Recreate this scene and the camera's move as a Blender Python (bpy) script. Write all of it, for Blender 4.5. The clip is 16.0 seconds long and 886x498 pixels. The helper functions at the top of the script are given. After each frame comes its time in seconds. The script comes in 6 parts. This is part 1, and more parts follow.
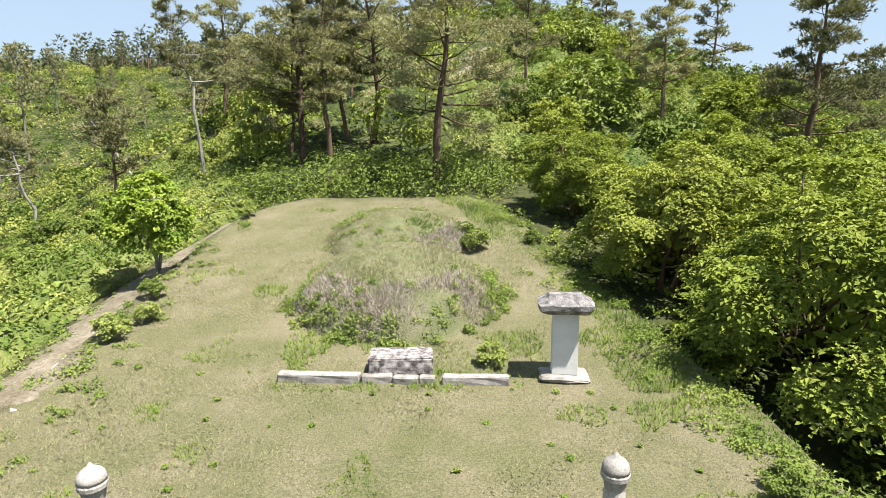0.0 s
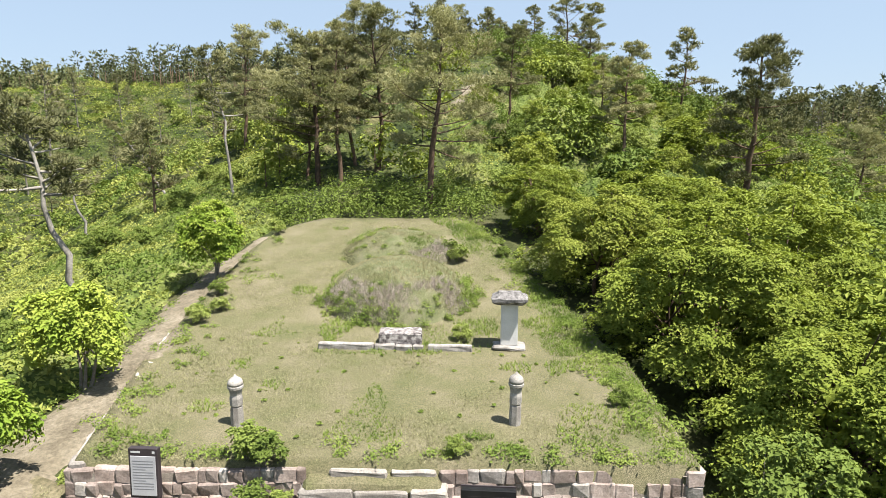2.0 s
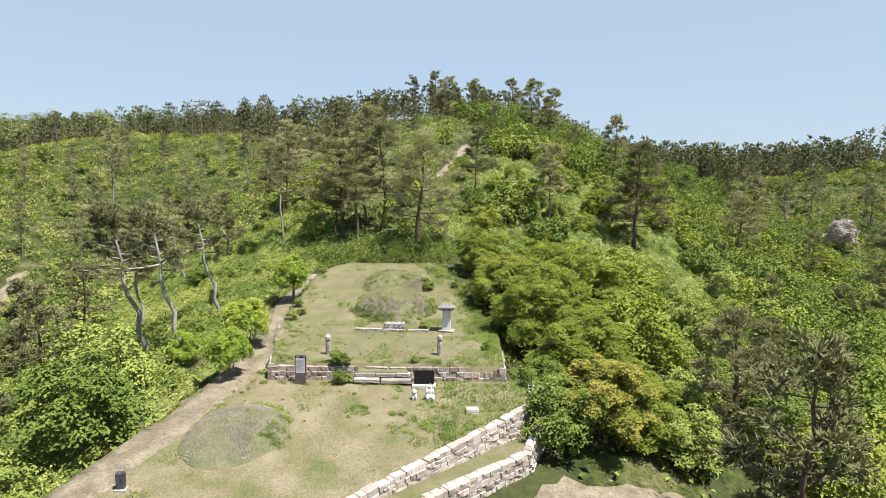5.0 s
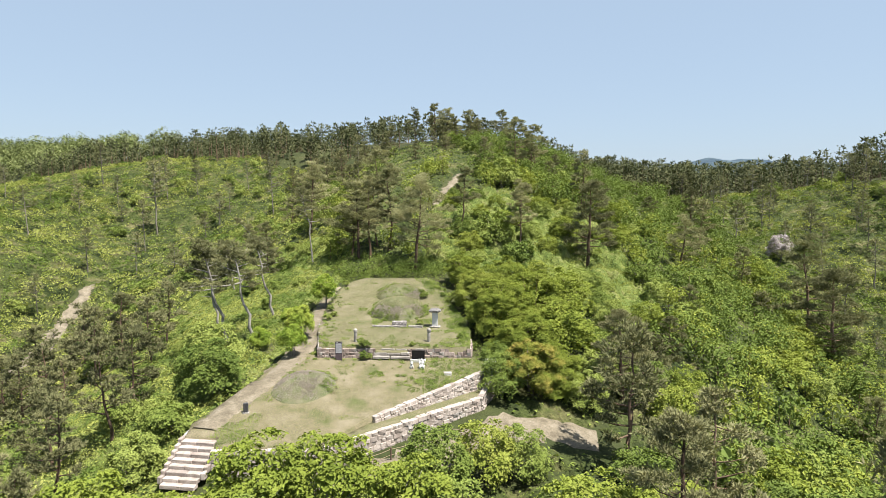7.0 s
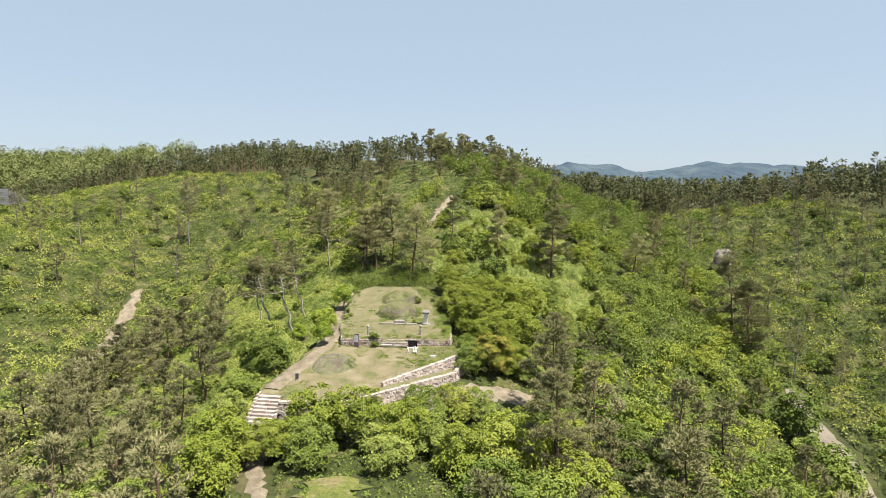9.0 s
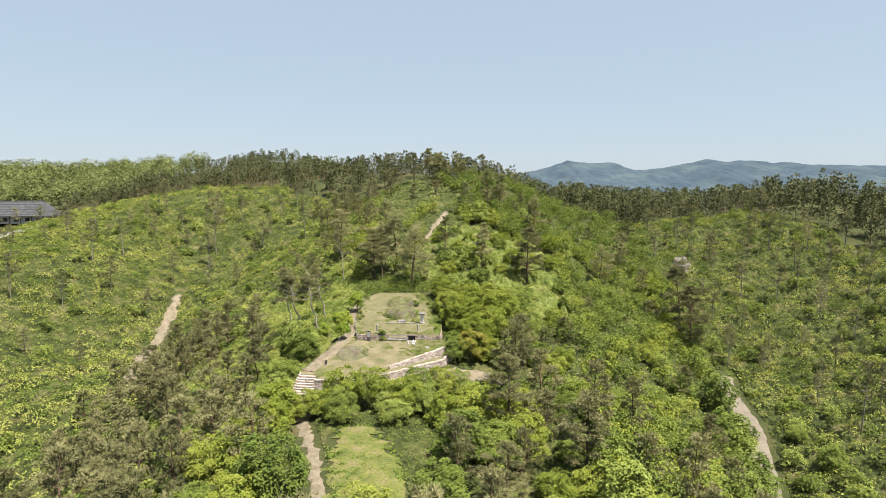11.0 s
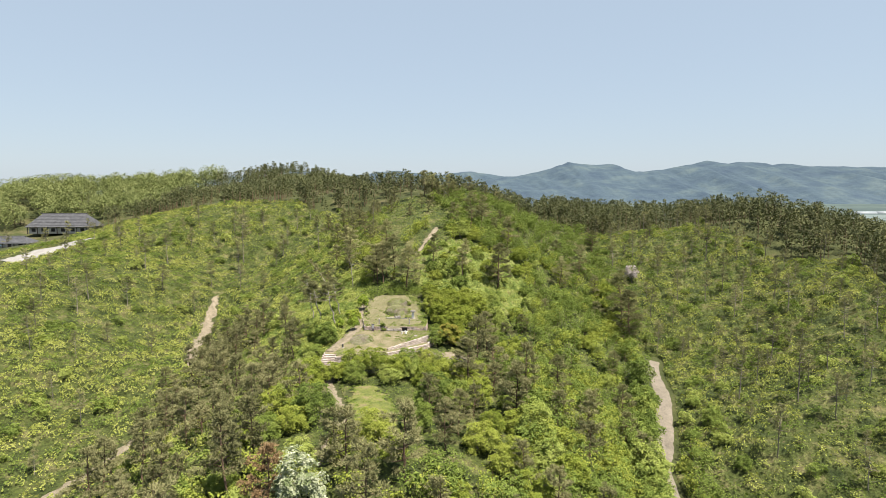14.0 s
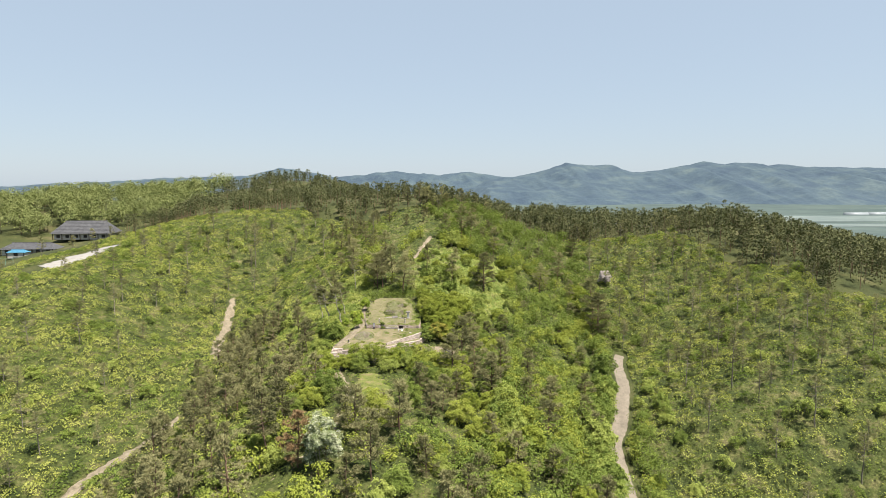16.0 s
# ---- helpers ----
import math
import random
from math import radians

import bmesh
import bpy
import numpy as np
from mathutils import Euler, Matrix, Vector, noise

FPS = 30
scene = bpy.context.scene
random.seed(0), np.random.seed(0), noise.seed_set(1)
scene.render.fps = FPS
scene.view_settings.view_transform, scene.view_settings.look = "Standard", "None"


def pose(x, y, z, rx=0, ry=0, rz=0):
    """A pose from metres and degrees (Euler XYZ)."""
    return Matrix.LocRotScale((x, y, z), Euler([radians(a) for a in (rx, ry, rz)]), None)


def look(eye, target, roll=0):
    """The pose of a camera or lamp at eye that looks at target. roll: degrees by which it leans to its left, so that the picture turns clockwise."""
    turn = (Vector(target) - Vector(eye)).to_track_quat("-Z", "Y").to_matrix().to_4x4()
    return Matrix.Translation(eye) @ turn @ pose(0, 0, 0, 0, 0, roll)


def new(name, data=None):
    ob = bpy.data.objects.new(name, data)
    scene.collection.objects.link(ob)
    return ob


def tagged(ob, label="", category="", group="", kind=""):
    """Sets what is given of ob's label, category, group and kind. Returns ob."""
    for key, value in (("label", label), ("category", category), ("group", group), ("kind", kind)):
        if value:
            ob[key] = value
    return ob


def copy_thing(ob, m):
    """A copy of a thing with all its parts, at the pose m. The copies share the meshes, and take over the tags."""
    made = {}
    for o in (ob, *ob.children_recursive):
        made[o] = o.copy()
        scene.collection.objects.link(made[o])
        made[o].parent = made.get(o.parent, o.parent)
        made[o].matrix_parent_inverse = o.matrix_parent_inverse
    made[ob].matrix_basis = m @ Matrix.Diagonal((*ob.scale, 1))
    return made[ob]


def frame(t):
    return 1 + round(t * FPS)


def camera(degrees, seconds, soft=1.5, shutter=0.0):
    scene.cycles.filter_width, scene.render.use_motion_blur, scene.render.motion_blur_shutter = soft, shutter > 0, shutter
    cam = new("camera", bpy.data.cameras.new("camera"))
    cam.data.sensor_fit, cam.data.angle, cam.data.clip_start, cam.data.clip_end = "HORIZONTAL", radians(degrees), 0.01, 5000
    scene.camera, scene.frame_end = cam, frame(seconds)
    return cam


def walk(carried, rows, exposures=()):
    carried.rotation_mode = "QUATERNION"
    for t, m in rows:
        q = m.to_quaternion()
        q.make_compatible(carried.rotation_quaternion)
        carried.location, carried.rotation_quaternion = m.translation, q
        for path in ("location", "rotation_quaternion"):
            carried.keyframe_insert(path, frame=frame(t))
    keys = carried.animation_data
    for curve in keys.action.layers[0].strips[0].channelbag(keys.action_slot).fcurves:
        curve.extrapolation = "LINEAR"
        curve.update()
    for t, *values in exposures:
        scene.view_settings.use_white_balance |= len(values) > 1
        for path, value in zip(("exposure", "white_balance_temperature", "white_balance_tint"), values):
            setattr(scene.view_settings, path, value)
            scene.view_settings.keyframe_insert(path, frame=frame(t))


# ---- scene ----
cam = camera(73.9, 16.0, soft=0.7)
PATH = [
    (0, (0.293, -11.079, 4.846), (0.243, -9.114, 4.478), -0.6),
    (0.5, (0.363, -11.975, 5.042), (0.314, -10.01, 4.669), -0.5),
    (1, (0.43, -13.246, 5.366), (0.388, -11.281, 4.996), -0.3),
    (1.5, (0.562, -14.934, 5.693), (0.522, -12.967, 5.336), -0.1),
    (2, (0.807, -17.04, 6.038), (0.763, -15.069, 5.703), -0.0),
    (2.5, (1.04, -19.576, 6.419), (1.0, -17.599, 6.115), 0.0),
    (3, (1.332, -22.531, 6.873), (1.295, -20.551, 6.596), 0.2),
    (3.5, (1.662, -25.748, 7.477), (1.626, -23.765, 7.218), 0.4),
    (4, (2.013, -29.196, 8.129), (1.98, -27.212, 7.883), 0.4),
    (4.2, (2.228, -30.628, 8.433), (2.188, -28.643, 8.19), 0.6),
    (6.3, (4.179, -47.013, 11.67), (4.118, -45.026, 11.453), -0.0),
    (6.5, (4.38, -48.745, 12.001), (4.319, -46.757, 11.787), -0.1),
    (7, (4.918, -53.266, 13.02), (4.854, -51.279, 12.808), -0.1),
    (7.5, (5.463, -57.843, 14.041), (5.397, -55.855, 13.829), -0.0),
    (8, (5.916, -62.507, 15.088), (5.851, -60.519, 14.878), 0.1),
    (8.5, (6.404, -67.475, 16.13), (6.34, -65.487, 15.921), 0.1),
    (9, (6.966, -72.42, 17.203), (6.901, -70.432, 16.995), 0.2),
    (9.2, (7.14, -74.378, 17.401), (7.078, -72.389, 17.199), 0.1),
    (11.3, (9.508, -95.686, 22.519), (9.438, -93.699, 22.305), -0.1),
    (11.5, (9.814, -97.77, 22.731), (9.741, -95.783, 22.521), 0.1),
    (12, (10.638, -102.607, 23.848), (10.562, -100.62, 23.632), 0.1),
    (12.5, (11.353, -107.733, 24.823), (11.276, -105.746, 24.609), 0.1),
    (13, (12.078, -112.96, 25.814), (12.001, -110.972, 25.604), 0.0),
    (13.5, (12.916, -118.152, 26.972), (12.839, -116.164, 26.762), -0.0),
    (14, (13.746, -123.207, 28.18), (13.668, -121.219, 27.968), -0.1),
    (14.5, (14.401, -128.36, 29.355), (14.324, -126.373, 29.143), -0.1),
    (15, (15.033, -133.466, 30.665), (14.959, -131.479, 30.451), -0.1),
    (15.5, (15.755, -138.578, 31.841), (15.681, -136.59, 31.627), -0.0),
    (16, (16.54, -143.7, 32.864), (16.466, -141.713, 32.651), -0.1),
]
EXPOSURE = 1.33
GRADE = [(0, 0.20, 6500, 10), (1.5, 0.16, 6500, 10), (2.5, 0.12, 6500, 10), (4.0, 0.02, 6500, 10), (7.0, 0.0, 6500, 10), (9.0, 0.0, 6850, 11), (12.0, 0.0, 6950, 11), (16.0, 0.0, 6950, 11)]
walk(cam, [(t, look(eye, target, roll)) for t, eye, target, roll in PATH], [(t, EXPOSURE + e, k, tint) for t, e, k, tint in GRADE])

# ---------------------------------------------------------------- light
SUN_EL, SUN_AZ = 67.0, 122.0      # azimuth clockwise from +y
SUN_POWER, SKY_POWER = 5.0, 0.0505
world = bpy.data.worlds.new("sky")
scene.world = world
world.use_nodes = True
wn = world.node_tree.nodes
sky = wn.new("ShaderNodeTexSky")
sky.sky_type = "NISHITA"
sky.sun_disc = False
sky.sun_elevation = radians(SUN_EL)
sky.sun_rotation = radians(SUN_AZ)
sky.altitude = 100
sky.air_density, sky.dust_density, sky.ozone_density = 1.0, 0.7, 1.0
haze = wn.new("ShaderNodeHueSaturation")
haze.inputs["Saturation"].default_value = 0.9
world.node_tree.links.new(sky.outputs[0], haze.inputs["Color"])
pale = wn.new("ShaderNodeMix")
pale.data_type = "RGBA"
pale.inputs["Factor"].default_value = 0.68
pale.inputs["B"].default_value = (4.35, 5.6, 7.15, 1)
world.node_tree.links.new(haze.outputs[0], pale.inputs["A"])
world.node_tree.links.new(pale.outputs["Result"], wn["Background"].inputs[0])
wn["Background"].inputs[1].default_value = SKY_POWER
sun = new("sun", bpy.data.lights.new("sun", "SUN"))
sun.data.energy, sun.data.angle, sun.data.color = SUN_POWER, radians(0.6), (1.0, 0.95, 0.87)
sx, sy = math.sin(radians(SUN_AZ)) * math.cos(radians(SUN_EL)), math.cos(radians(SUN_AZ)) * math.cos(radians(SUN_EL))
sun.matrix_world = look((80 * sx, 80 * sy, 80 * math.sin(radians(SUN_EL))), (0, 0, 0))

# ---------------------------------------------------------------- materials


def shader(name):
    m = bpy.data.materials.new(name)
    m.use_nodes = True
    t = m.node_tree
    return m, t.nodes, t.links, t.nodes["Principled BSDF"]


def ramp_node(n, stops):
    r = n.new("ShaderNodeValToRGB")
    e = r.color_ramp.elements
    while len(e) < len(stops):
        e.new(0.5)
    for el, (p, c) in zip(e, stops):
        el.position, el.color = p, (*c, 1)
    return r


def noise_node(n, l, scale, detail=4, rough=0.6, coords=None):
    t = n.new("ShaderNodeTexNoise")
    t.inputs["Scale"].default_value, t.inputs["Detail"].default_value, t.inputs["Roughness"].default_value = scale, detail, rough
    if coords:
        l.new(coords, t.inputs["Vector"])
    return t


def mix_col(n, l, fac, a, b, kind="MIX"):
    m = n.new("ShaderNodeMix")
    m.data_type, m.blend_type = "RGBA", kind
    for sock, v in ((m.inputs["Factor"], fac), (m.inputs["A"], a), (m.inputs["B"], b)):
        if hasattr(v, "links"):
            l.new(v, sock)
        else:
            sock.default_value = v if not isinstance(v, tuple) else (*v, 1)
    return m.outputs["Result"]


TONE = 0.69      # all base colours, against the lights


def toned(c):
    return tuple(v * TONE for v in c)


def surface(name, stops, scale, fine=None, fine_scale=40.0, rough=0.9, bump=0.4, bump_scale=None, bump_dist=0.02, world_space=True, spread=0.0):
    """A rough natural surface: a coarse noise through a ramp, a finer one over it, relief, and a shift by the object."""
    m, n, l, b = shader(name)
    geo = n.new("ShaderNodeNewGeometry")
    obj = n.new("ShaderNodeTexCoord")
    co = geo.outputs["Position"] if world_space else obj.outputs["Object"]
    big = noise_node(n, l, scale, 5, 0.62, co)
    r = ramp_node(n, [(p, toned(c)) for p, c in stops])
    l.new(big.outputs["Fac"], r.inputs[0])
    col = r.outputs[0]
    small = noise_node(n, l, fine_scale, 3, 0.7, co)
    if fine:
        r2 = ramp_node(n, ((0.36, fine[0]), (0.66, fine[1])))
        l.new(small.outputs["Fac"], r2.inputs[0])
        col = mix_col(n, l, 0.5, col, r2.outputs[0], "OVERLAY") if len(fine) == 2 else mix_col(n, l, fine[2], col, r2.outputs[0])
    if spread:
        info = n.new("ShaderNodeObjectInfo")
        rr = ramp_node(n, ((0.0, (0.5 - spread,) * 3), (1.0, (0.5 + spread,) * 3)))
        l.new(info.outputs["Random"], rr.inputs[0])
        col = mix_col(n, l, 1.0, col, rr.outputs[0], "OVERLAY")
    l.new(col, b.inputs["Base Color"])
    b.inputs["Roughness"].default_value = rough
    b.inputs["Specular IOR Level"].default_value = 0.2
    bn = noise_node(n, l, bump_scale or fine_scale, 5, 0.65, co)
    bp = n.new("ShaderNodeBump")
    bp.inputs["Strength"].default_value, bp.inputs["Distance"].default_value = bump, bump_dist
    l.new(bn.outputs["Fac"], bp.inputs["Height"])
    l.new(bp.outputs[0], b.inputs["Normal"])
    return m


def foliage(name, dark, mid, light, patch=0.12, glow=0.35, rough=0.7, by_object=0.5, lift=0.25, leafy=0.12, fine=0.0, alt=None, alt_scale=0.06):
    """Leaves: colour varies leaf by leaf, by patch of the hillside and by plant; light passes through them. alt: a second set of three tones that takes over in patches."""
    m, n, l, b = shader(name)
    geo = n.new("ShaderNodeNewGeometry")
    info = n.new("ShaderNodeObjectInfo")
    big = noise_node(n, l, patch, 3, 0.6, geo.outputs["Position"])
    value = big.outputs["Fac"]
    if fine:
        small = noise_node(n, l, fine, 2, 0.6, geo.outputs["Position"])
        both = n.new("ShaderNodeMix")
        both.inputs["Factor"].default_value = 0.45
        l.new(value, both.inputs["A"])
        l.new(small.outputs["Fac"], both.inputs["B"])
        value = both.outputs["Result"]
    isl = n.new("ShaderNodeMath")
    isl.operation = "MULTIPLY_ADD"
    l.new(geo.outputs["Random Per Island"], isl.inputs[0])
    isl.inputs[1].default_value = leafy
    l.new(value, isl.inputs[2])
    add = n.new("ShaderNodeMath")
    add.operation = "MULTIPLY_ADD"
    l.new(info.outputs["Random"], add.inputs[0])
    add.inputs[1].default_value = by_object
    l.new(isl.outputs[0], add.inputs[2])
    shift = leafy * 0.5 + by_object * 0.4
    low = 0.27 + by_object * 0.05 + leafy * 0.5

    def tones(d, k, t):
        r = ramp_node(n, [(p, tuple(v * 0.86 for v in c)) for p, c in ((low, d), (0.48 + shift, k), (0.75 + shift, t))])
        l.new(add.outputs[0], r.inputs[0])
        return r.outputs[0]

    col = tones(dark, mid, light)
    if alt:
        where = noise_node(n, l, alt_scale, 4, 0.6, geo.outputs["Position"])
        edge = ramp_node(n, ((0.46, (0, 0, 0)), (0.57, (1, 1, 1))))
        l.new(where.outputs["Fac"], edge.inputs[0])
        col = mix_col(n, l, edge.outputs[0], col, tones(*alt))
    l.new(col, b.inputs["Base Color"])
    b.inputs["Roughness"].default_value = rough
    b.inputs["Specular IOR Level"].default_value = 0.1
    up = n.new("ShaderNodeMix")
    up.data_type = "VECTOR"
    up.inputs["Factor"].default_value = lift
    l.new(geo.outputs["Normal"], up.inputs["A"])
    up.inputs["B"].default_value = (0, 0, 1)
    l.new(up.outputs["Result"], b.inputs["Normal"])
    tr = n.new("ShaderNodeBsdfTranslucent")
    l.new(mix_col(n, l, 1.0, col, (1.0, 1.0, 0.55), "MULTIPLY"), tr.inputs[0])
    mx = n.new("ShaderNodeMixShader")
    mx.inputs[0].default_value = glow
    l.new(b.outputs[0], mx.inputs[1])
    l.new(tr.outputs[0], mx.inputs[2])
    l.new(mx.outputs[0], n["Material Output"].inputs["Surface"])
    return m


# Soil and canopy sheet are darkened: shade in the brush gaps put into colour.
M_ground = surface("hillside_soil", ((0.3, (0.035, 0.048, 0.015)), (0.55, (0.065, 0.075, 0.024)), (0.78, (0.16, 0.13, 0.075))), 0.09, ((0.3, 0.3, 0.3), (0.7, 0.7, 0.7)), 2.2, bump=0.6, bump_scale=3.0, bump_dist=0.3)
M_under = surface("shaded_brush_canopy", ((0.34, (0.028, 0.044, 0.011)), (0.52, (0.075, 0.095, 0.024)), (0.74, (0.20, 0.18, 0.085))), 0.3, ((0.15, 0.15, 0.15), (0.85, 0.85, 0.85)), 2.6, bump=1.0, bump_scale=1.6, bump_dist=0.5)
# The same sheet in lighter tones, without the darkened gaps, for nearer slopes.
M_under_low = surface("lighter_brush_canopy", ((0.34, (0.085, 0.130, 0.026)), (0.52, (0.175, 0.220, 0.052)), (0.74, (0.29, 0.285, 0.115))), 0.4, ((0.2, 0.2, 0.2), (0.8, 0.8, 0.8)), 5.0, bump=1.0, bump_scale=4.0, bump_dist=0.2)
M_turf = surface("dry_turf", ((0.30, (0.135, 0.145, 0.062)), (0.5, (0.192, 0.178, 0.10)), (0.68, (0.245, 0.215, 0.142))), 0.6, ((0.12, 0.16, 0.10), (0.86, 0.83, 0.82)), 26.0, bump=1.0, bump_scale=50.0, bump_dist=0.03)
M_meadow = surface("meadow_grass", ((0.30, (0.08, 0.115, 0.028)), (0.5, (0.16, 0.175, 0.05)), (0.66, (0.22, 0.19, 0.10))), 0.6, ((0.2, 0.22, 0.18), (0.8, 0.78, 0.74)), 4.0, bump=0.8, bump_scale=12.0, bump_dist=0.08)
M_dirt = surface("bare_earth", ((0.3, (0.15, 0.125, 0.088)), (0.5, (0.235, 0.20, 0.145)), (0.72, (0.335, 0.29, 0.225))), 1.1, ((0.25, 0.25, 0.23), (0.74, 0.74, 0.74)), 9.0, bump=0.8, bump_scale=14, bump_dist=0.06)
M_bark = surface("pine_bark", ((0.3, (0.10, 0.075, 0.055)), (0.6, (0.20, 0.13, 0.09)), (0.8, (0.30, 0.19, 0.12))), 1.1, ((0.3, 0.3, 0.3), (0.7, 0.7, 0.7)), 18.0, bump=0.9, bump_scale=22, bump_dist=0.03, spread=0.25)
M_bark_grey = surface("grey_bark", ((0.3, (0.16, 0.14, 0.12)), (0.7, (0.30, 0.27, 0.23))), 1.3, ((0.3, 0.3, 0.3), (0.7, 0.7, 0.7)), 18.0, bump=0.8, bump_scale=20, bump_dist=0.02, spread=0.2)
M_bark_pale = surface("pale_bark", ((0.3, (0.22, 0.20, 0.175)), (0.7, (0.46, 0.43, 0.39))), 1.6, ((0.3, 0.3, 0.3), (0.7, 0.7, 0.7)), 14.0, bump=0.8, bump_scale=20, bump_dist=0.02)
M_road = surface("pale_concrete", ((0.3, (0.17, 0.15, 0.12)), (0.7, (0.25, 0.22, 0.18))), 0.5, ((0.34, 0.34, 0.34), (0.66, 0.66, 0.66)), 3.0, bump=0.3)
M_yard = surface("pale_paving", ((0.3, (0.24, 0.23, 0.215)), (0.7, (0.36, 0.35, 0.33))), 0.5, ((0.34, 0.34, 0.34), (0.66, 0.66, 0.66)), 3.0, bump=0.2)
M_worn = surface("worn_turf", ((0.32, (0.12, 0.138, 0.05)), (0.5, (0.208, 0.182, 0.11)), (0.70, (0.285, 0.245, 0.172))), 0.5, ((0.18, 0.2, 0.16), (0.8, 0.78, 0.76)), 14.0, bump=0.8, bump_scale=40.0, bump_dist=0.03)
M_needle = foliage("pine_needles", (0.090, 0.098, 0.044), (0.225, 0.228, 0.108), (0.38, 0.365, 0.19), 0.9, 0.25, lift=0.3, by_object=0.3, leafy=0.08)
# Darker copy of pine_needles: deeper shade of the wood's crowns put into its tones.
M_needle_dark = foliage("darkened_pine_needles", (0.062, 0.068, 0.031), (0.160, 0.162, 0.076), (0.27, 0.262, 0.132), 0.9, 0.18, lift=0.2, by_object=0.3, leafy=0.06)
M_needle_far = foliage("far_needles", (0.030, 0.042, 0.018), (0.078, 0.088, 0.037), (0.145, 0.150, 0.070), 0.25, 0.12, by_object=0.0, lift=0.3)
M_leaf = foliage("broad_leaves", (0.060, 0.100, 0.022), (0.178, 0.234, 0.050), (0.285, 0.335, 0.088), 0.3, 0.2, lift=0.1, leafy=0.06, fine=1.5)
M_leaf_yellow = foliage("maple_leaves", (0.085, 0.125, 0.020), (0.218, 0.268, 0.044), (0.325, 0.355, 0.080), 1.0, 0.25, by_object=0.2, lift=0.1, leafy=0.06, fine=2.5)
M_leaf_bright = foliage("bright_young_leaves", (0.11, 0.19, 0.028), (0.23, 0.32, 0.045), (0.40, 0.45, 0.09), 0.8, 0.3, by_object=0.2)
M_leaf_pale = foliage("pale_leaves", (0.085, 0.112, 0.036), (0.175, 0.205, 0.075), (0.28, 0.31, 0.135), 0.12, 0.15, by_object=0.0, lift=0.1, fine=0.4)
M_petal = foliage("white_blossom", (0.12, 0.17, 0.06), (0.27, 0.31, 0.18), (0.52, 0.54, 0.43), 0.8, 0.25, by_object=0.0, lift=0.2, leafy=0.26)
M_lilac = foliage("lilac_blossom", (0.18, 0.165, 0.15), (0.42, 0.37, 0.38), (0.62, 0.57, 0.59), 0.8, 0.2, by_object=0.0, lift=0.2)
M_brown_needle = foliage("dying_needles", (0.10, 0.070, 0.036), (0.21, 0.140, 0.075), (0.31, 0.22, 0.12), 0.8, 0.2, by_object=0.0, lift=0.3)
# alt: greener plants, darkened further to put shade between shrubs into the colour
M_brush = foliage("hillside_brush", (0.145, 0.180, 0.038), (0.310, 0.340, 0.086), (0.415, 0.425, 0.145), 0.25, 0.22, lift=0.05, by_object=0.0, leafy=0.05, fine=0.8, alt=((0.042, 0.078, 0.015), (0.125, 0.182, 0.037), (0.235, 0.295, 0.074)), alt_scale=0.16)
M_weed = foliage("weed_leaves", (0.085, 0.135, 0.026), (0.175, 0.240, 0.050), (0.29, 0.34, 0.09), 0.6, 0.3, by_object=0.0, lift=0.5, leafy=0.10)
M_blade = foliage("grass_blades", (0.16, 0.175, 0.075), (0.265, 0.255, 0.14), (0.38, 0.35, 0.22), 0.5, 0.25, by_object=0.0, lift=0.8, leafy=0.2, fine=3.0)
M_granite = surface("weathered_granite", ((0.35, (0.29, 0.265, 0.24)), (0.6, (0.47, 0.44, 0.405)), (0.8, (0.60, 0.57, 0.53))), 3.0, ((0.28, 0.28, 0.28), (0.72, 0.72, 0.72)), 40.0, bump=0.5, bump_scale=50, bump_dist=0.01, world_space=False, spread=0.1)
M_wall_stone = surface("pink_granite_blocks", ((0.35, (0.38, 0.315, 0.275)), (0.6, (0.52, 0.455, 0.41)), (0.8, (0.63, 0.575, 0.53))), 1.7, ((0.32, 0.32, 0.32), (0.68, 0.68, 0.68)), 20.0, bump=0.5, bump_scale=25, bump_dist=0.02, spread=0.12)

# ---------------------------------------------------------------- lie of the land
# ridge, gully and slope lines: x, y, z
SPUR = ((8, -150, -25), (4, -105, -14), (-1, -76, -6.5), (-2, -62, -5.2), (-3, -48, -4.4), (-4, -38, -4.0), (-6, -28, -4.2), (0, 22, 3.4), (-1, 45, 10.5), (0, 70, 18), (-1, 98, 24.5), (-15, 150, 27))
SPUR_FLANKS = ((-13, -22, -5), (-14, -10, -2.2), (-13.5, 5, -0.6), (-14, 18, 1.2), (-18, 30, 3.2), (10, -14, -4.3), (4, -20, -4.4), (-9, -24.5, -4.0), (9, -2, -1.8), (7.5, 10, 0.8), (12, 25, 4), (20, 50, 9), (24, -6, -7.5), (32, 32, 0), (-28, -8, -7), (-30, 40, 2), (-19, -50, -7), (-28, -40, -11), (-22, -68, -10), (14, -44, -7), (28, -45, -11), (33, -28, -11), (42, 12, -10), (46, 34, -6), (22, -75, -13))
GULLIES = ((-46, -70, -22), (-52, -28, -15), (-51, 10, -11.5), (-57, 37, -9), (-45, 70, 2), (-30, 100, 14), (45, -90, -32), (48, -35, -23.5), (52, -14, -22), (62, 21, -16.5), (61, 52, -4), (60, 85, 3.5), (75, 95, 7.5))
LEFT_HILL = ((-78, -70, -17), (-75, -10, -7), (-90, 40, 3), (-75, 90, 9), (-85, 128, 20), (-130, 60, 6), (-148, 112, 7.5), (-165, 135, 8.0), (-200, 120, 6), (-190, 60, -8), (-130, -60, -18), (-215, 190, 22), (-180, 170, 14))
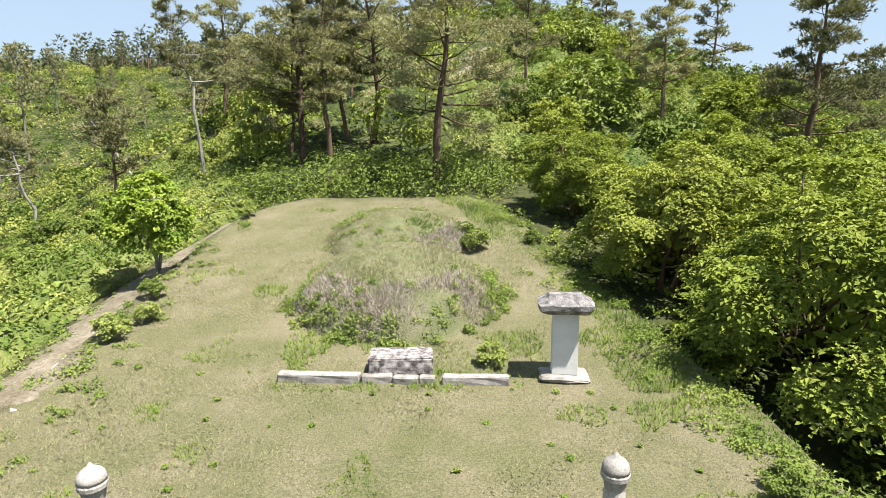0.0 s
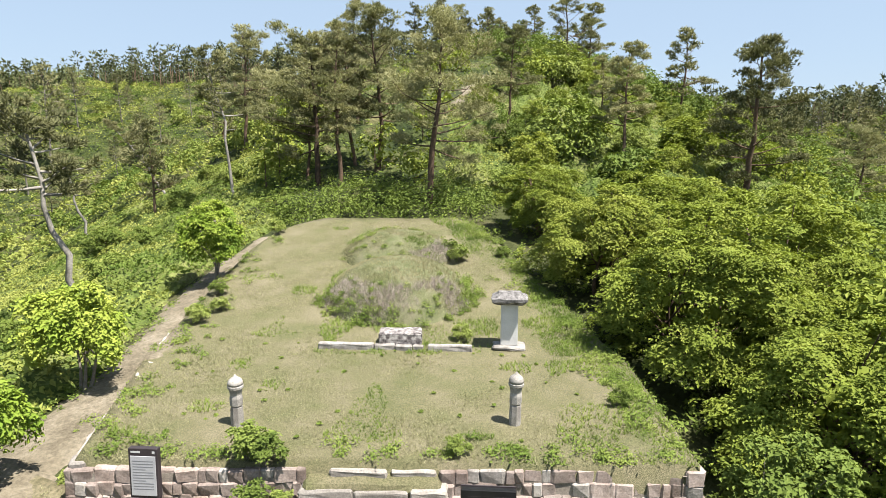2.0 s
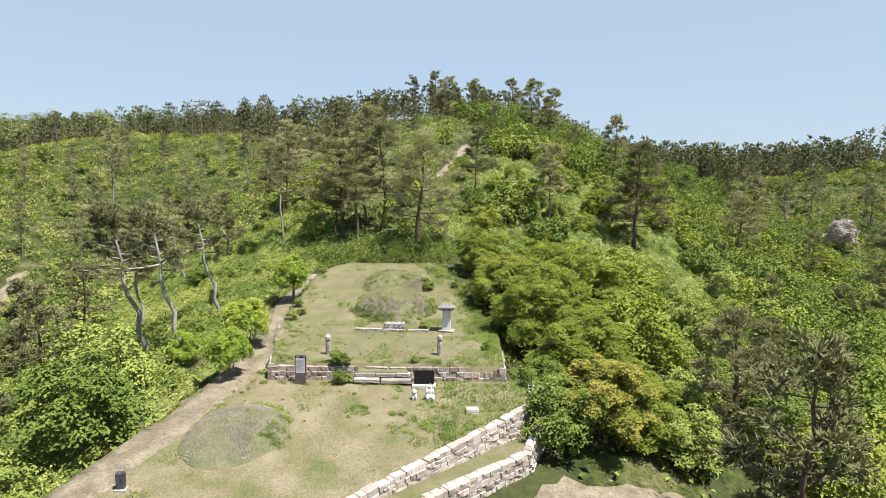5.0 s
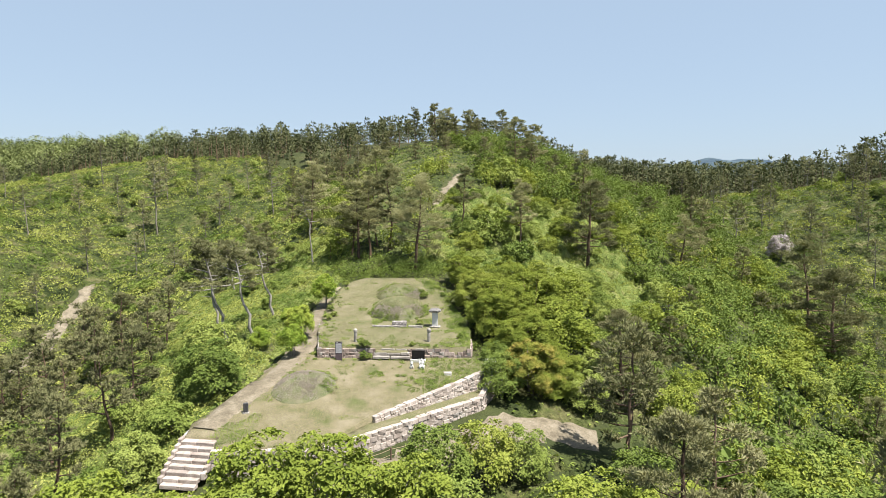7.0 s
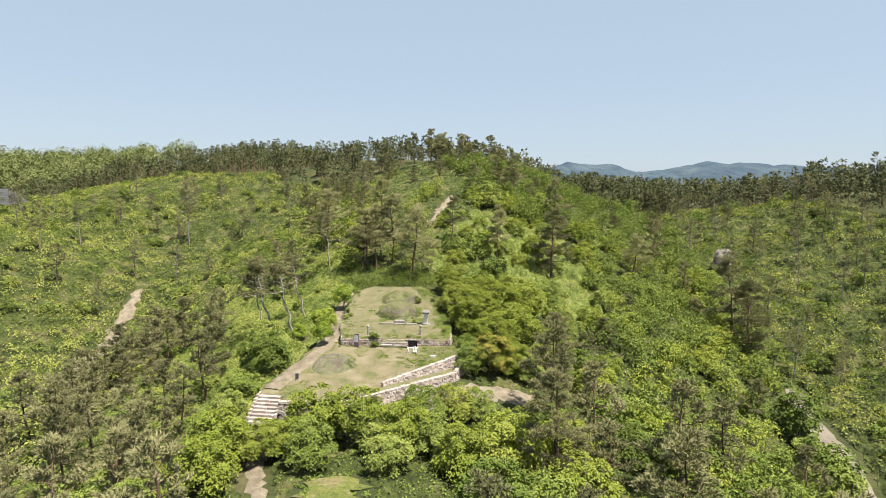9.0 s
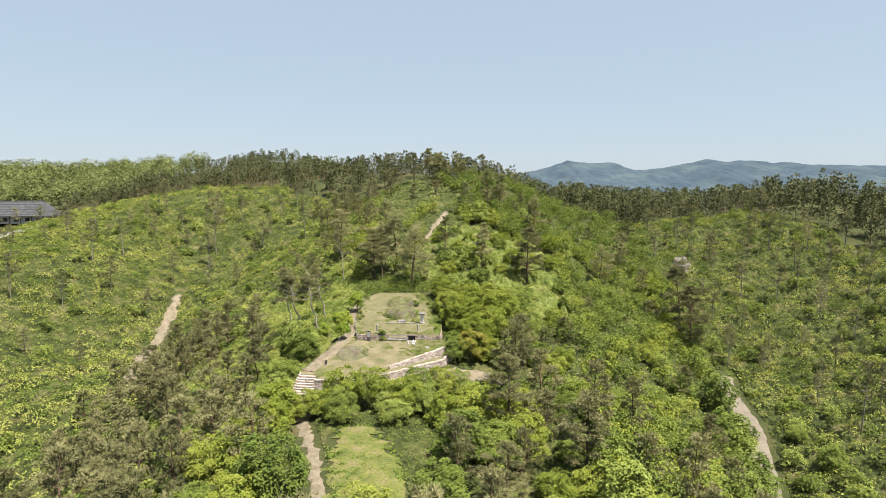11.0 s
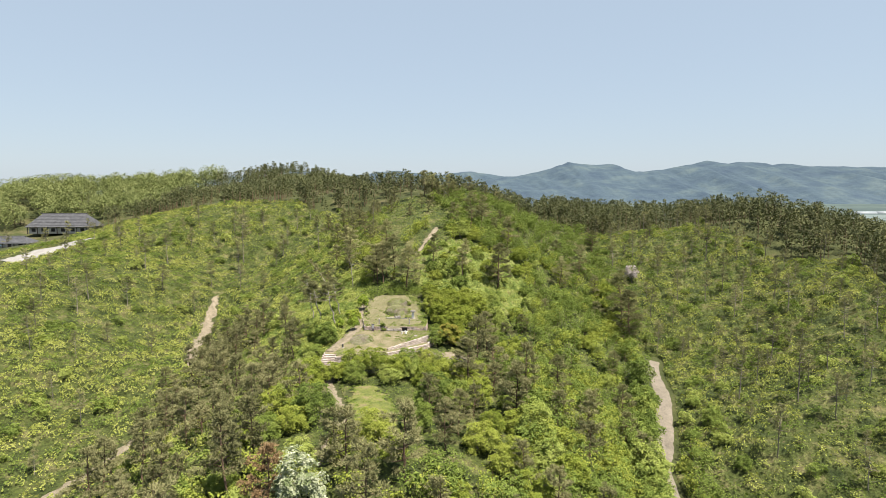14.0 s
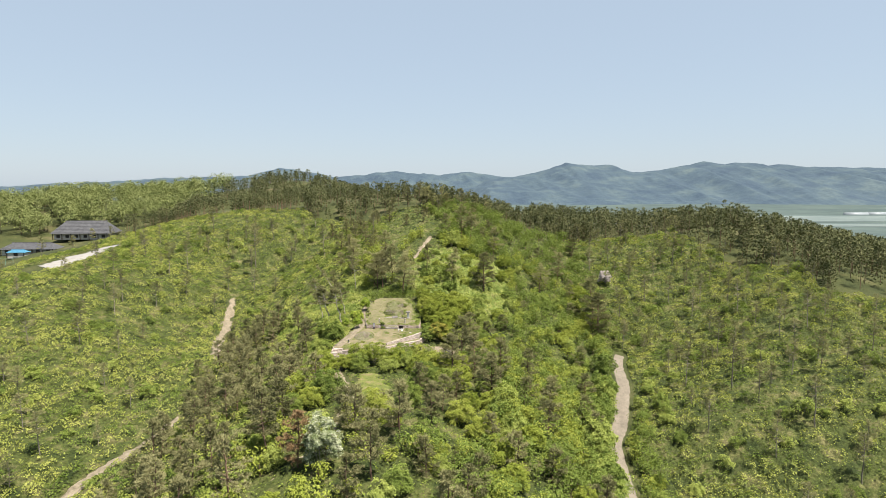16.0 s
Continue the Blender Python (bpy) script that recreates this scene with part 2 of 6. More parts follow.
RIGHT_HILL = ((82, 0, -11.5), (66, -22, -17.5), (100, -45, -18), (116, 23, 3), (102, 58, 5), (101, 103, 12.5), (116, 92, 16), (165, 55, 1), (135, 62, 8), (150, 100, 9), (182, 155, 4), (125, 185, 10), (62, 130, 10), (230, 60, -12))
BEYOND = ((-90, 180, 22), (0, 185, 19), (-107, 285, 36), (-55, 285, 23), (-160, 290, 24), (0, 350, 4), (-210, 320, 10), (200, 350, -16), (420, 480, -46), (0, 700, -46), (-420, 520, -36), (-420, 0, -34), (420, 0, -46), (0, -320, -46), (-320, -320, -46), (320, -320, -50))
LINES = np.array(SPUR + SPUR_FLANKS + GULLIES + LEFT_HILL + RIGHT_HILL + BEYOND, float)


def _kernel(d2):
    return 0.5 * d2 * np.log(d2 + 1e-6) / 1e3


_n = len(LINES)
_A = np.zeros((_n + 3, _n + 3))
_d = ((LINES[:, None, :2] - LINES[None, :, :2]) ** 2).sum(-1)
_A[:_n, :_n] = _kernel(_d) + np.eye(_n) * 0.02
_A[:_n, _n] = _A[_n, :_n] = 1
_A[:_n, _n + 1:] = LINES[:, :2] / 100
_A[_n + 1:, :_n] = LINES[:, :2].T / 100
_w = np.linalg.solve(_A, np.concatenate([LINES[:, 2], np.zeros(3)]))


def waves(x, y, size, seed):
    """Smooth value noise, for whole arrays."""
    rng = np.random.default_rng(seed)
    g = rng.random((64, 64)) * 2 - 1
    u, v = x / size, y / size
    iu, iv = np.floor(u).astype(int), np.floor(v).astype(int)
    fu, fv = u - iu, v - iv
    fu, fv = fu * fu * (3 - 2 * fu), fv * fv * (3 - 2 * fv)
    a, b = g[iu % 64, iv % 64], g[(iu + 1) % 64, iv % 64]
    c, d = g[iu % 64, (iv + 1) % 64], g[(iu + 1) % 64, (iv + 1) % 64]
    return (a * (1 - fu) + b * fu) * (1 - fv) + (c * (1 - fu) + d * fu) * fv


# upper terrace: left and right edges along y; z by y.  lower terrace: outline
UP_Y = (-6.3, -1.0, 3.0, 7.0, 10.0, 12.5, 14.0, 15.0)
UP_L = (-6.8, -8.2, -8.7, -8.9, -8.8, -8.3, -7.5, -6.2)
UP_R = (5.6, 5.7, 5.0, 3.9, 3.1, 2.3, 1.7, 0.6)
LOW = ((-6.6, -6.2), (-9.6, -5.0), (-10.3, -10.5), (-12.2, -17.8), (-11.9, -19.4), (-9.8, -19.5), (-9.6, -20.65), (-7.0, -20.65), (-3.55, -20.5), (-0.75, -16.35), (6.45, -8.85), (7.2, -6.2))


def upper_z(y):
    return np.interp(y, (-7, -3, 0.5, 3, 8, 12, 15, 17), (-0.1, -0.02, 0.03, 0.25, 1.0, 1.8, 2.3, 2.6))


def lower_z(x, y):
    return -0.95 + 0.09 * (y + 6.5)


BERM = ((-3.55, -20.5), (6.1, -11.55), (6.7, -9.5), (6.45, -8.85), (-0.75, -16.35))


def berm_z(x, y):
    """The strip between the two retaining walls, level with the terrace at its left end."""
    return np.interp(x, (-3.6, -0.6, 6.6), (-2.24, -2.2, -2.42))


def inside(px, py, poly):
    r = np.zeros(np.shape(px), bool)
    for (x0, y0), (x1, y1) in zip(poly, poly[1:] + poly[:1]):
        c = (y0 > py) != (y1 > py)
        r ^= c & (px < (x1 - x0) * (py - y0) / (y1 - y0 + 1e-12) + x0)
    return r


UP = tuple(zip(UP_L, UP_Y)) + tuple(zip(UP_R, UP_Y))[::-1]


def land(x, y):
    x, y = np.asarray(x, float), np.asarray(y, float)
    q = np.clip(np.stack([x, y], -1), (-420, -320), (420, 700))
    out = _w[_n] + (q / 100) @ _w[_n + 1:]
    for k in range(_n):
        out = out + _w[k] * _kernel((q[..., 0] - LINES[k, 0]) ** 2 + (q[..., 1] - LINES[k, 1]) ** 2)
    far = np.clip((np.maximum(np.abs(x), np.abs(y)) - 350) / 400, 0, 1)
    out = out * (1 - far) + -47 * far
    calm = np.clip((np.hypot(x + 1, y + 3) - 16) / 25, 0, 1) * (1 - far)
    out = out + calm * (waves(x, y, 23, 3) * 1.3 + waves(x, y, 9, 4) * 0.45)
    near_up = inside(x, y, UP)
    out = np.where(near_up, np.minimum(out, upper_z(y) - 0.45), out)
    out = np.where(inside(x, y, LOW), np.minimum(out, lower_z(x, y) - 0.45), out)
    out = np.where(inside(x, y, BERM), np.minimum(out, -3.0), out)
    flight = (x > -12.6) & (x < -9.3) & (y > -23.0) & (y < -18.8)
    return np.where(flight, np.minimum(out, -2.66 - np.clip(-19.5 - y, 0, 3) * 0.667), out)


GN, GA, GB = 290, 60.0, 5.0
_u = np.linspace(-1, 1, GN)
AXIS = GA * np.sinh(GB * _u)
GX, GY = np.meshgrid(AXIS, AXIS + 20, indexing="ij")
GZ = land(GX, GY)


def ground(x, y):
    """The height of the ground sheet itself."""
    x, y = np.asarray(x, float), np.asarray(y, float)
    fx = (np.arcsinh(x / GA) / GB + 1) / 2 * (GN - 1)
    fy = (np.arcsinh((y - 20) / GA) / GB + 1) / 2 * (GN - 1)
    ix, iy = np.clip(fx.astype(int), 0, GN - 2), np.clip(fy.astype(int), 0, GN - 2)
    ax, ay = fx - ix, fy - iy
    return (GZ[ix, iy] * (1 - ax) + GZ[ix + 1, iy] * ax) * (1 - ay) + (GZ[ix, iy + 1] * (1 - ax) + GZ[ix + 1, iy + 1] * ax) * ay


def stand(x, y):
    """The height on which a thing stands at x, y: terrace or ground."""
    x, y = np.asarray(x, float), np.asarray(y, float)
    return np.where(inside(x, y, UP), upper_z(y), np.where(inside(x, y, LOW), lower_z(x, y), np.where(inside(x, y, BERM), berm_z(x, y), ground(x, y))))


# ---------------------------------------------------------------- mesh tools


def np_mesh(name, V, F, *mats, index=None, smooth=False):
    V, F = np.asarray(V, np.float32), np.asarray(F, np.int32)
    me = bpy.data.meshes.new(name)
    k = F.shape[1]
    me.vertices.add(len(V))
    me.vertices.foreach_set("co", V.ravel())
    me.loops.add(len(F) * k)
    me.loops.foreach_set("vertex_index", F.ravel())
    me.polygons.add(len(F))
    me.polygons.foreach_set("loop_start", np.arange(0, len(F) * k, k, dtype=np.int32))
    for m in mats:
        me.materials.append(m)
    if index is not None:
        me.polygons.foreach_set("material_index", np.asarray(index, np.int32))
    me.polygons.foreach_set("use_smooth", np.full(len(F), smooth))
    me.update(calc_edges=True)
    me.validate()
    return me


class Buf:
    def __init__(self):
        self.v, self.f, self.n = [], [], 0

    def add(self, V, F):
        self.v.append(np.asarray(V, float))
        self.f.append(np.asarray(F, int) + self.n)
        self.n += len(V)
        return self

    def mesh(self, name, *mats, smooth=False):
        return np_mesh(name, np.concatenate(self.v), np.concatenate(self.f), *mats, smooth=smooth)


def unit(a):
    return a / (np.linalg.norm(a, axis=-1, keepdims=True) + 1e-9)


def tube(P, R, sides=7):
    """A tapered limb along the points P with radii R, closed at its end, as triangles."""
    P, R = np.asarray(P, float), np.asarray(R, float)
    T = unit(np.gradient(P, axis=0))
    A = unit(np.cross(T, np.array((0.31, 0.87, 0.12))))
    B = np.cross(T, A)
    ang = np.linspace(0, 2 * np.pi, sides, endpoint=False)
    ring = P[:, None] + R[:, None, None] * (np.cos(ang)[None, :, None] * A[:, None] + np.sin(ang)[None, :, None] * B[:, None])
    V = ring.reshape(-1, 3)
    F = []
    for i in range(len(P) - 1):
        for j in range(sides):
            a, b = i * sides + j, i * sides + (j + 1) % sides
            c, d = a + sides, b + sides
            F += [(a, b, d), (a, d, c)]
    top = (len(P) - 1) * sides
    F += [(top, top + j, top + j + 1) for j in range(1, sides - 1)]
    return V, np.array(F)


def leaves(P, N, size, rng, fold=0.25, ratio=0.62):
    """A folded leaf of four corners at each P, its face towards N."""
    n = len(P)
    N = unit(N)
    t = unit(np.cross(N, unit(rng.normal(size=(n, 3)))))
    s = np.cross(N, t)
    L = (np.broadcast_to(size, (n,)) * rng.uniform(0.65, 1.3, n))[:, None]
    droop = N * -0.18 * L
    V = np.stack([P - t * L * 0.5, P + s * L * ratio * 0.5 + N * fold * L * 0.5, P + t * L * 0.55 + droop, P - s * L * ratio * 0.5 + N * fold * L * 0.5], 1).reshape(-1, 3)
    b = np.arange(n)[:, None] * 4
    F = np.concatenate([b + (0, 1, 2), b + (0, 2, 3)])
    return V, F


def blades(P, D, length, width, rng, k=5, spread=0.8):
    """k thin pointed blades from each P, about the way D."""
    P, D = np.repeat(P, k, 0), np.repeat(np.broadcast_to(D, P.shape), k, 0)
    n = len(P)
    d = unit(D + rng.normal(size=(n, 3)) * spread)
    s = unit(np.cross(d, rng.normal(size=(n, 3))))
    L = (np.repeat(np.broadcast_to(length, (n // k,)), k) * rng.uniform(0.6, 1.25, n))[:, None]
    V = np.stack([P - s * width * 0.5, P + s * width * 0.5, P + d * L], 1).reshape(-1, 3)
    return V, np.arange(3 * n).reshape(-1, 3)


def part(name, data, parent, label="", m=None):
    ob = new(name, data)
    ob.parent = parent
    if m is not None:
        ob.matrix_basis = m
    if label:
        ob["label"] = label
    return ob


def thing(name, label, category, group="", kind="", m=None):
    ob = new(name)
    ob.empty_display_size = 0.2
    if m is not None:
        ob.matrix_basis = m
    return tagged(ob, label, category, group, kind)


# ---------------------------------------------------------------- ground and terraces
idx = np.arange(GN * GN).reshape(GN, GN)
GF = np.stack([idx[:-1, :-1], idx[1:, :-1], idx[1:, 1:], idx[:-1, 1:]], -1).reshape(-1, 4)
tagged(new("ground", np_mesh("ground", np.stack([GX, GY, GZ], -1).reshape(-1, 3), GF, M_ground, smooth=True)),
       "green hillside soil between brush, on hills and gullies", "ground", kind="structure")


def terrace(name, label, poly, height, step, depth, material=M_turf):
    """A turfed level: a fine uneven sheet over an outline, with sides that go down into the slope."""
    xs, ys = [p[0] for p in poly], [p[1] for p in poly]
    bm = bmesh.new()
    vs = [bm.verts.new((x, y, 0)) for x, y in poly]
    bm.faces.new(vs)
    for axis, lo, hi in ((0, min(xs), max(xs)), (1, min(ys), max(ys))):
        for k in range(1, int((hi - lo) / step)):
            co, no = [0, 0, 0], [0, 0, 0]
            co[axis], no[axis] = lo + k * step, 1
            bmesh.ops.bisect_plane(bm, geom=bm.verts[:] + bm.edges[:] + bm.faces[:], plane_co=co, plane_no=no)
    rim = [e for e in bm.edges if e.is_boundary]
    for v in bm.verts:
        x, y = v.co.x, v.co.y
        v.co.z = float(height(x, y)) + 0.05 * noise.noise((x * 0.7, y * 0.7, 3)) + 0.025 * noise.noise((x * 2.5, y * 2.5, 1))
    ex = bmesh.ops.extrude_edge_only(bm, edges=rim)
    for v in [g for g in ex["geom"] if isinstance(g, bmesh.types.BMVert)]:
        v.co.z -= depth
    bmesh.ops.recalc_face_normals(bm, faces=bm.faces[:])
    me = bpy.data.meshes.new(name)
    bm.to_mesh(me)
    bm.free()
    me.materials.append(material)
    for p in me.polygons:
        p.use_smooth = True
    return tagged(new(name, me), label, "ground", kind="structure")


terrace("terrace_upper", "dry mown turf of the upper grave terrace", UP, lambda x, y: upper_z(y), 0.5, 1.3)
terrace("terrace_lower", "worn grass of the lower grave terrace", LOW, lower_z, 0.5, 1.6, M_worn)
terrace("terrace_berm", "narrow grassy strip between the retaining walls", BERM, berm_z, 0.5, 1.6)

# ---------------------------------------------------------------- paths and bare ground


def ribbon(name, label, line, width, lift=0.07, ragged=0.25, material=None, step=0.6):
    """A worn track draped over the ground along a line of x, y points."""
    line = np.asarray(line, float)
    seg = np.concatenate([[0], np.cumsum(np.hypot(*np.diff(line, axis=0).T))])
    s = np.arange(0, seg[-1], step)
    c = np.stack([np.interp(s, seg, line[:, 0]), np.interp(s, seg, line[:, 1])], 1)
    for _ in range(6):
        c[1:-1] = (c[:-2] + 2 * c[1:-1] + c[2:]) / 4
    d = unit(np.gradient(c, axis=0))
    nrm = np.stack([-d[:, 1], d[:, 0]], 1)
    w = np.interp(s, np.linspace(0, seg[-1], len(np.atleast_1d(width))), np.atleast_1d(width)) if np.ndim(width) else np.full(len(s), width)
    rng = np.random.default_rng(int(abs(line[0, 0]) * 10) + 5)
    cols = np.linspace(-0.5, 0.5, 6)
    jit = np.zeros((len(s), 6))
    jit[:, 0], jit[:, -1] = rng.normal(size=len(s)) * ragged, rng.normal(size=len(s)) * ragged
    P = c[:, None] + nrm[:, None] * (cols[None, :, None] * w[:, None, None] + jit[..., None])
    z = stand(P[..., 0], P[..., 1]) + lift - np.array((0.12, 0, 0, 0, 0, 0.12))
    V = np.concatenate([P, z[..., None]], -1).reshape(-1, 3)
    i = np.arange(len(s) * 6).reshape(-1, 6)
    F = np.stack([i[:-1, :-1], i[1:, :-1], i[1:, 1:], i[:-1, 1:]], -1).reshape(-1, 4)
    return tagged(new(name, np_mesh(name, V, F[:, ::-1], material or M_dirt, smooth=True)), label, "path", kind="structure")


ribbon("path_side", "bare trodden earth path beside the upper terrace", ((-9.6, 14.5), (-10.0, 10), (-10.0, 6.4), (-9.0, 1.1), (-8.75, -2.8), (-9.0, -5.1), (-9.3, -7.3), (-9.7, -11), (-10.6, -15), (-11.2, -18.6)), (0.8, 1.1, 1.4, 1.8, 2.2, 2.5, 2.6, 2.4, 2.2, 2.0), lift=0.10, ragged=0.12, step=0.3)
ribbon("path_front", "bare earth footpath down the wooded spur", ((-11.4, -22.2), (-10.5, -25), (-8.6, -30), (-7.2, -34), (-4.5, -41), (-2.8, -48), (-4, -58), (-9, -70), (-7, -80)), (2.0, 1.1, 1.1, 1.5, 1.7, 1.9, 2.2), lift=0.10)
ribbon("path_wall", "bare level earth below the retaining walls", ((-3.2, -23.0), (0.2, -20.2), (3.9, -16.9), (7.4, -13.9), (11, -12.2), (15, -12.8)), (1.2, 2.2, 2.6, 3.2, 3.2), lift=0.12)
ribbon("path_up", "narrow earth path climbing behind the pines", ((0.3, 41), (2.8, 50.4), (4.7, 60), (4.4, 66)), (0.6, 1.2, 1.3, 0.6), lift=0.12)
ribbon("road", "pale concrete forest road in the gully", ((60.6, 21.6), (59.6, 19), (58.2, 14.5), (57.2, 4), (52.5, -12), (47.6, -24), (46.5, -37), (44, -60), (40, -95)), (2.6, 3.2, 3.3, 3.4, 3.4, 3.4), lift=0.16, ragged=0.08, step=1.2, material=M_road)
ribbon("scar_track", "eroded bare earth track in the left gully", ((-61, 50), (-60.0, 44), (-58.1, 32.6), (-54.5, 20), (-51.4, 10.8), (-48, 2)), (0.5, 2.2, 3.4, 4.2, 2.8, 3.4, 2.2, 0.5), lift=0.15, ragged=0.55, step=0.9)
ribbon("clearing", "light green grassy clearing beside the footpath", ((-2.6, -32), (-1.4, -36), (0.2, -41), (1.8, -46.7), (3, -52)), (3.0, 6.0, 6.8, 6.5, 3.0), lift=0.2, ragged=0.7, material=M_meadow)
ribbon("yard", "pale gravel yard and drive beside the houses", ((-124, 88), (-123.3, 79), (-122.6, 66), (-123, 57), (-127, 49)), (4.0, 8.0, 9.0, 8.0), lift=0.3, ragged=0.5, step=1.5, material=M_yard)
ribbon("scar_track", "eroded bare earth track below the left slope", ((-42.5, -28), (-45.5, -39.2), (-48.8, -46.5), (-50.5, -54), (-53, -63)), (0.6, 2.4, 2.8, 2.4, 1.4), lift=0.15, ragged=0.5, step=0.9)

# ---------------------------------------------------------------- trees


def pine_parts(seed, h, crown_from=0.35, spread=2.2, tufts=900, needle=0.28, k=6, lean=0.0, bend=0.4, r0=0.13, dead=3, wide=0.22):
    """Trunk and crown meshes of one pine, its foot at the origin: a crooked stem, uneven limbs with twigs, and a cloud of needle tufts at each twig."""
    rng = np.random.default_rng(seed)
    n = 10
    s = np.linspace(0, 1, n)
    wob = np.cumsum(rng.normal(size=(n, 2)) * bend * h * 0.02, axis=0)
    wob -= wob[0]
    P = np.stack([lean * s ** 1.2 + wob[:, 0], wob[:, 1], s * h - 0.3 * (1 - s)], 1)
    R = r0 * (1 - s) ** 0.8 + 0.018
    wood = Buf().add(*tube(P, R, 7))
    at = lambda q: np.array([np.interp(q, s, P[:, i]) for i in range(3)])
    limbs = int(12 + h * 2.5 * (1 - crown_from))
    twigs = []
    side_bias = rng.uniform(0, 6.28)
    for i in range(limbs):
        q = crown_from + (1 - crown_from) * min(0.99, (i + rng.random() * 1.4) / limbs)
        rel = (q - crown_from) / (1 - crown_from)
        a = i * 2.4 + rng.normal() * 0.7
        prof = (0.7 + 0.3 * min(1, rel * 4)) * (1 - rel ** 1.5) ** 0.7 + 0.10
        L = spread * prof * rng.uniform(0.5, 1.15) * (1 + 0.22 * math.cos(a - side_bias))
        up = 0.0 + 0.5 * rel ** 1.6 + rng.normal() * 0.2
        d = np.array((math.cos(a), math.sin(a), up))
        u = np.linspace(0, 1, 5)
        B = at(q) + u[:, None] * d * L + np.stack([rng.normal(size=5) * 0.05 * L * u, rng.normal(size=5) * 0.05 * L * u, 0.16 * L * u ** 2], 1)
        wood.add(*tube(B, (0.055 * (1 - rel) + 0.018) * (1 - u * 0.75), 3))
        perp = np.array((-math.sin(a), math.cos(a), 0))
        for j in range(2 + int(3.2 * L / spread * 1.6)):
            v = 1.0 if j == 0 else rng.uniform(0.38, 0.98)
            side = 0 if j == 0 else rng.choice((-1, 1)) * rng.uniform(0.15, 0.42) * L * (1.15 - 0.5 * v)
            b0 = np.array([np.interp(v, u, B[:, c]) for c in range(3)])
            twigs.append((b0 + side * perp + d * abs(side) * 0.35 + (0, 0, 0.06 * L + rng.uniform(-0.05, 0.12) * L), d, spread * rng.uniform(0.09, 0.16)))
    for i in range(5):
        twigs.append((at(rng.uniform(0.9, 0.99)) + rng.normal(size=3) * (0.12 * spread, 0.12 * spread, 0.12), np.array((0, 0, 1.0)), spread * rng.uniform(0.10, 0.16)))
    for i in range(dead):
        q = rng.uniform(0.12, crown_from + 0.1)
        a = rng.uniform(0, 6.28)
        L = rng.uniform(0.5, 1.3)
        u = np.linspace(0, 1, 4)
        wood.add(*tube(at(q) + u[:, None] * np.array((math.cos(a), math.sin(a), rng.uniform(-0.1, 0.3))) * L, 0.025 * (1 - u * 0.7), 4))
    per = max(3, round(tufts / len(twigs)))
    C = np.repeat([t[0] for t in twigs], per, 0)
    D = np.repeat([t[1] for t in twigs], per, 0)
    r = np.repeat([t[2] for t in twigs], per)[:, None]
    o = unit(rng.normal(size=C.shape) + (0, 0, 0.25))
    C = C + o * r * (1.4, 1.4, 0.55) * rng.uniform(0.2, 1.05, (len(C), 1))
    crown = Buf().add(*blades(C, o * 0.5 + D * 0.45 + (0, 0, 0.35), needle, needle * wide, rng, k, 0.5))
    return wood, crown


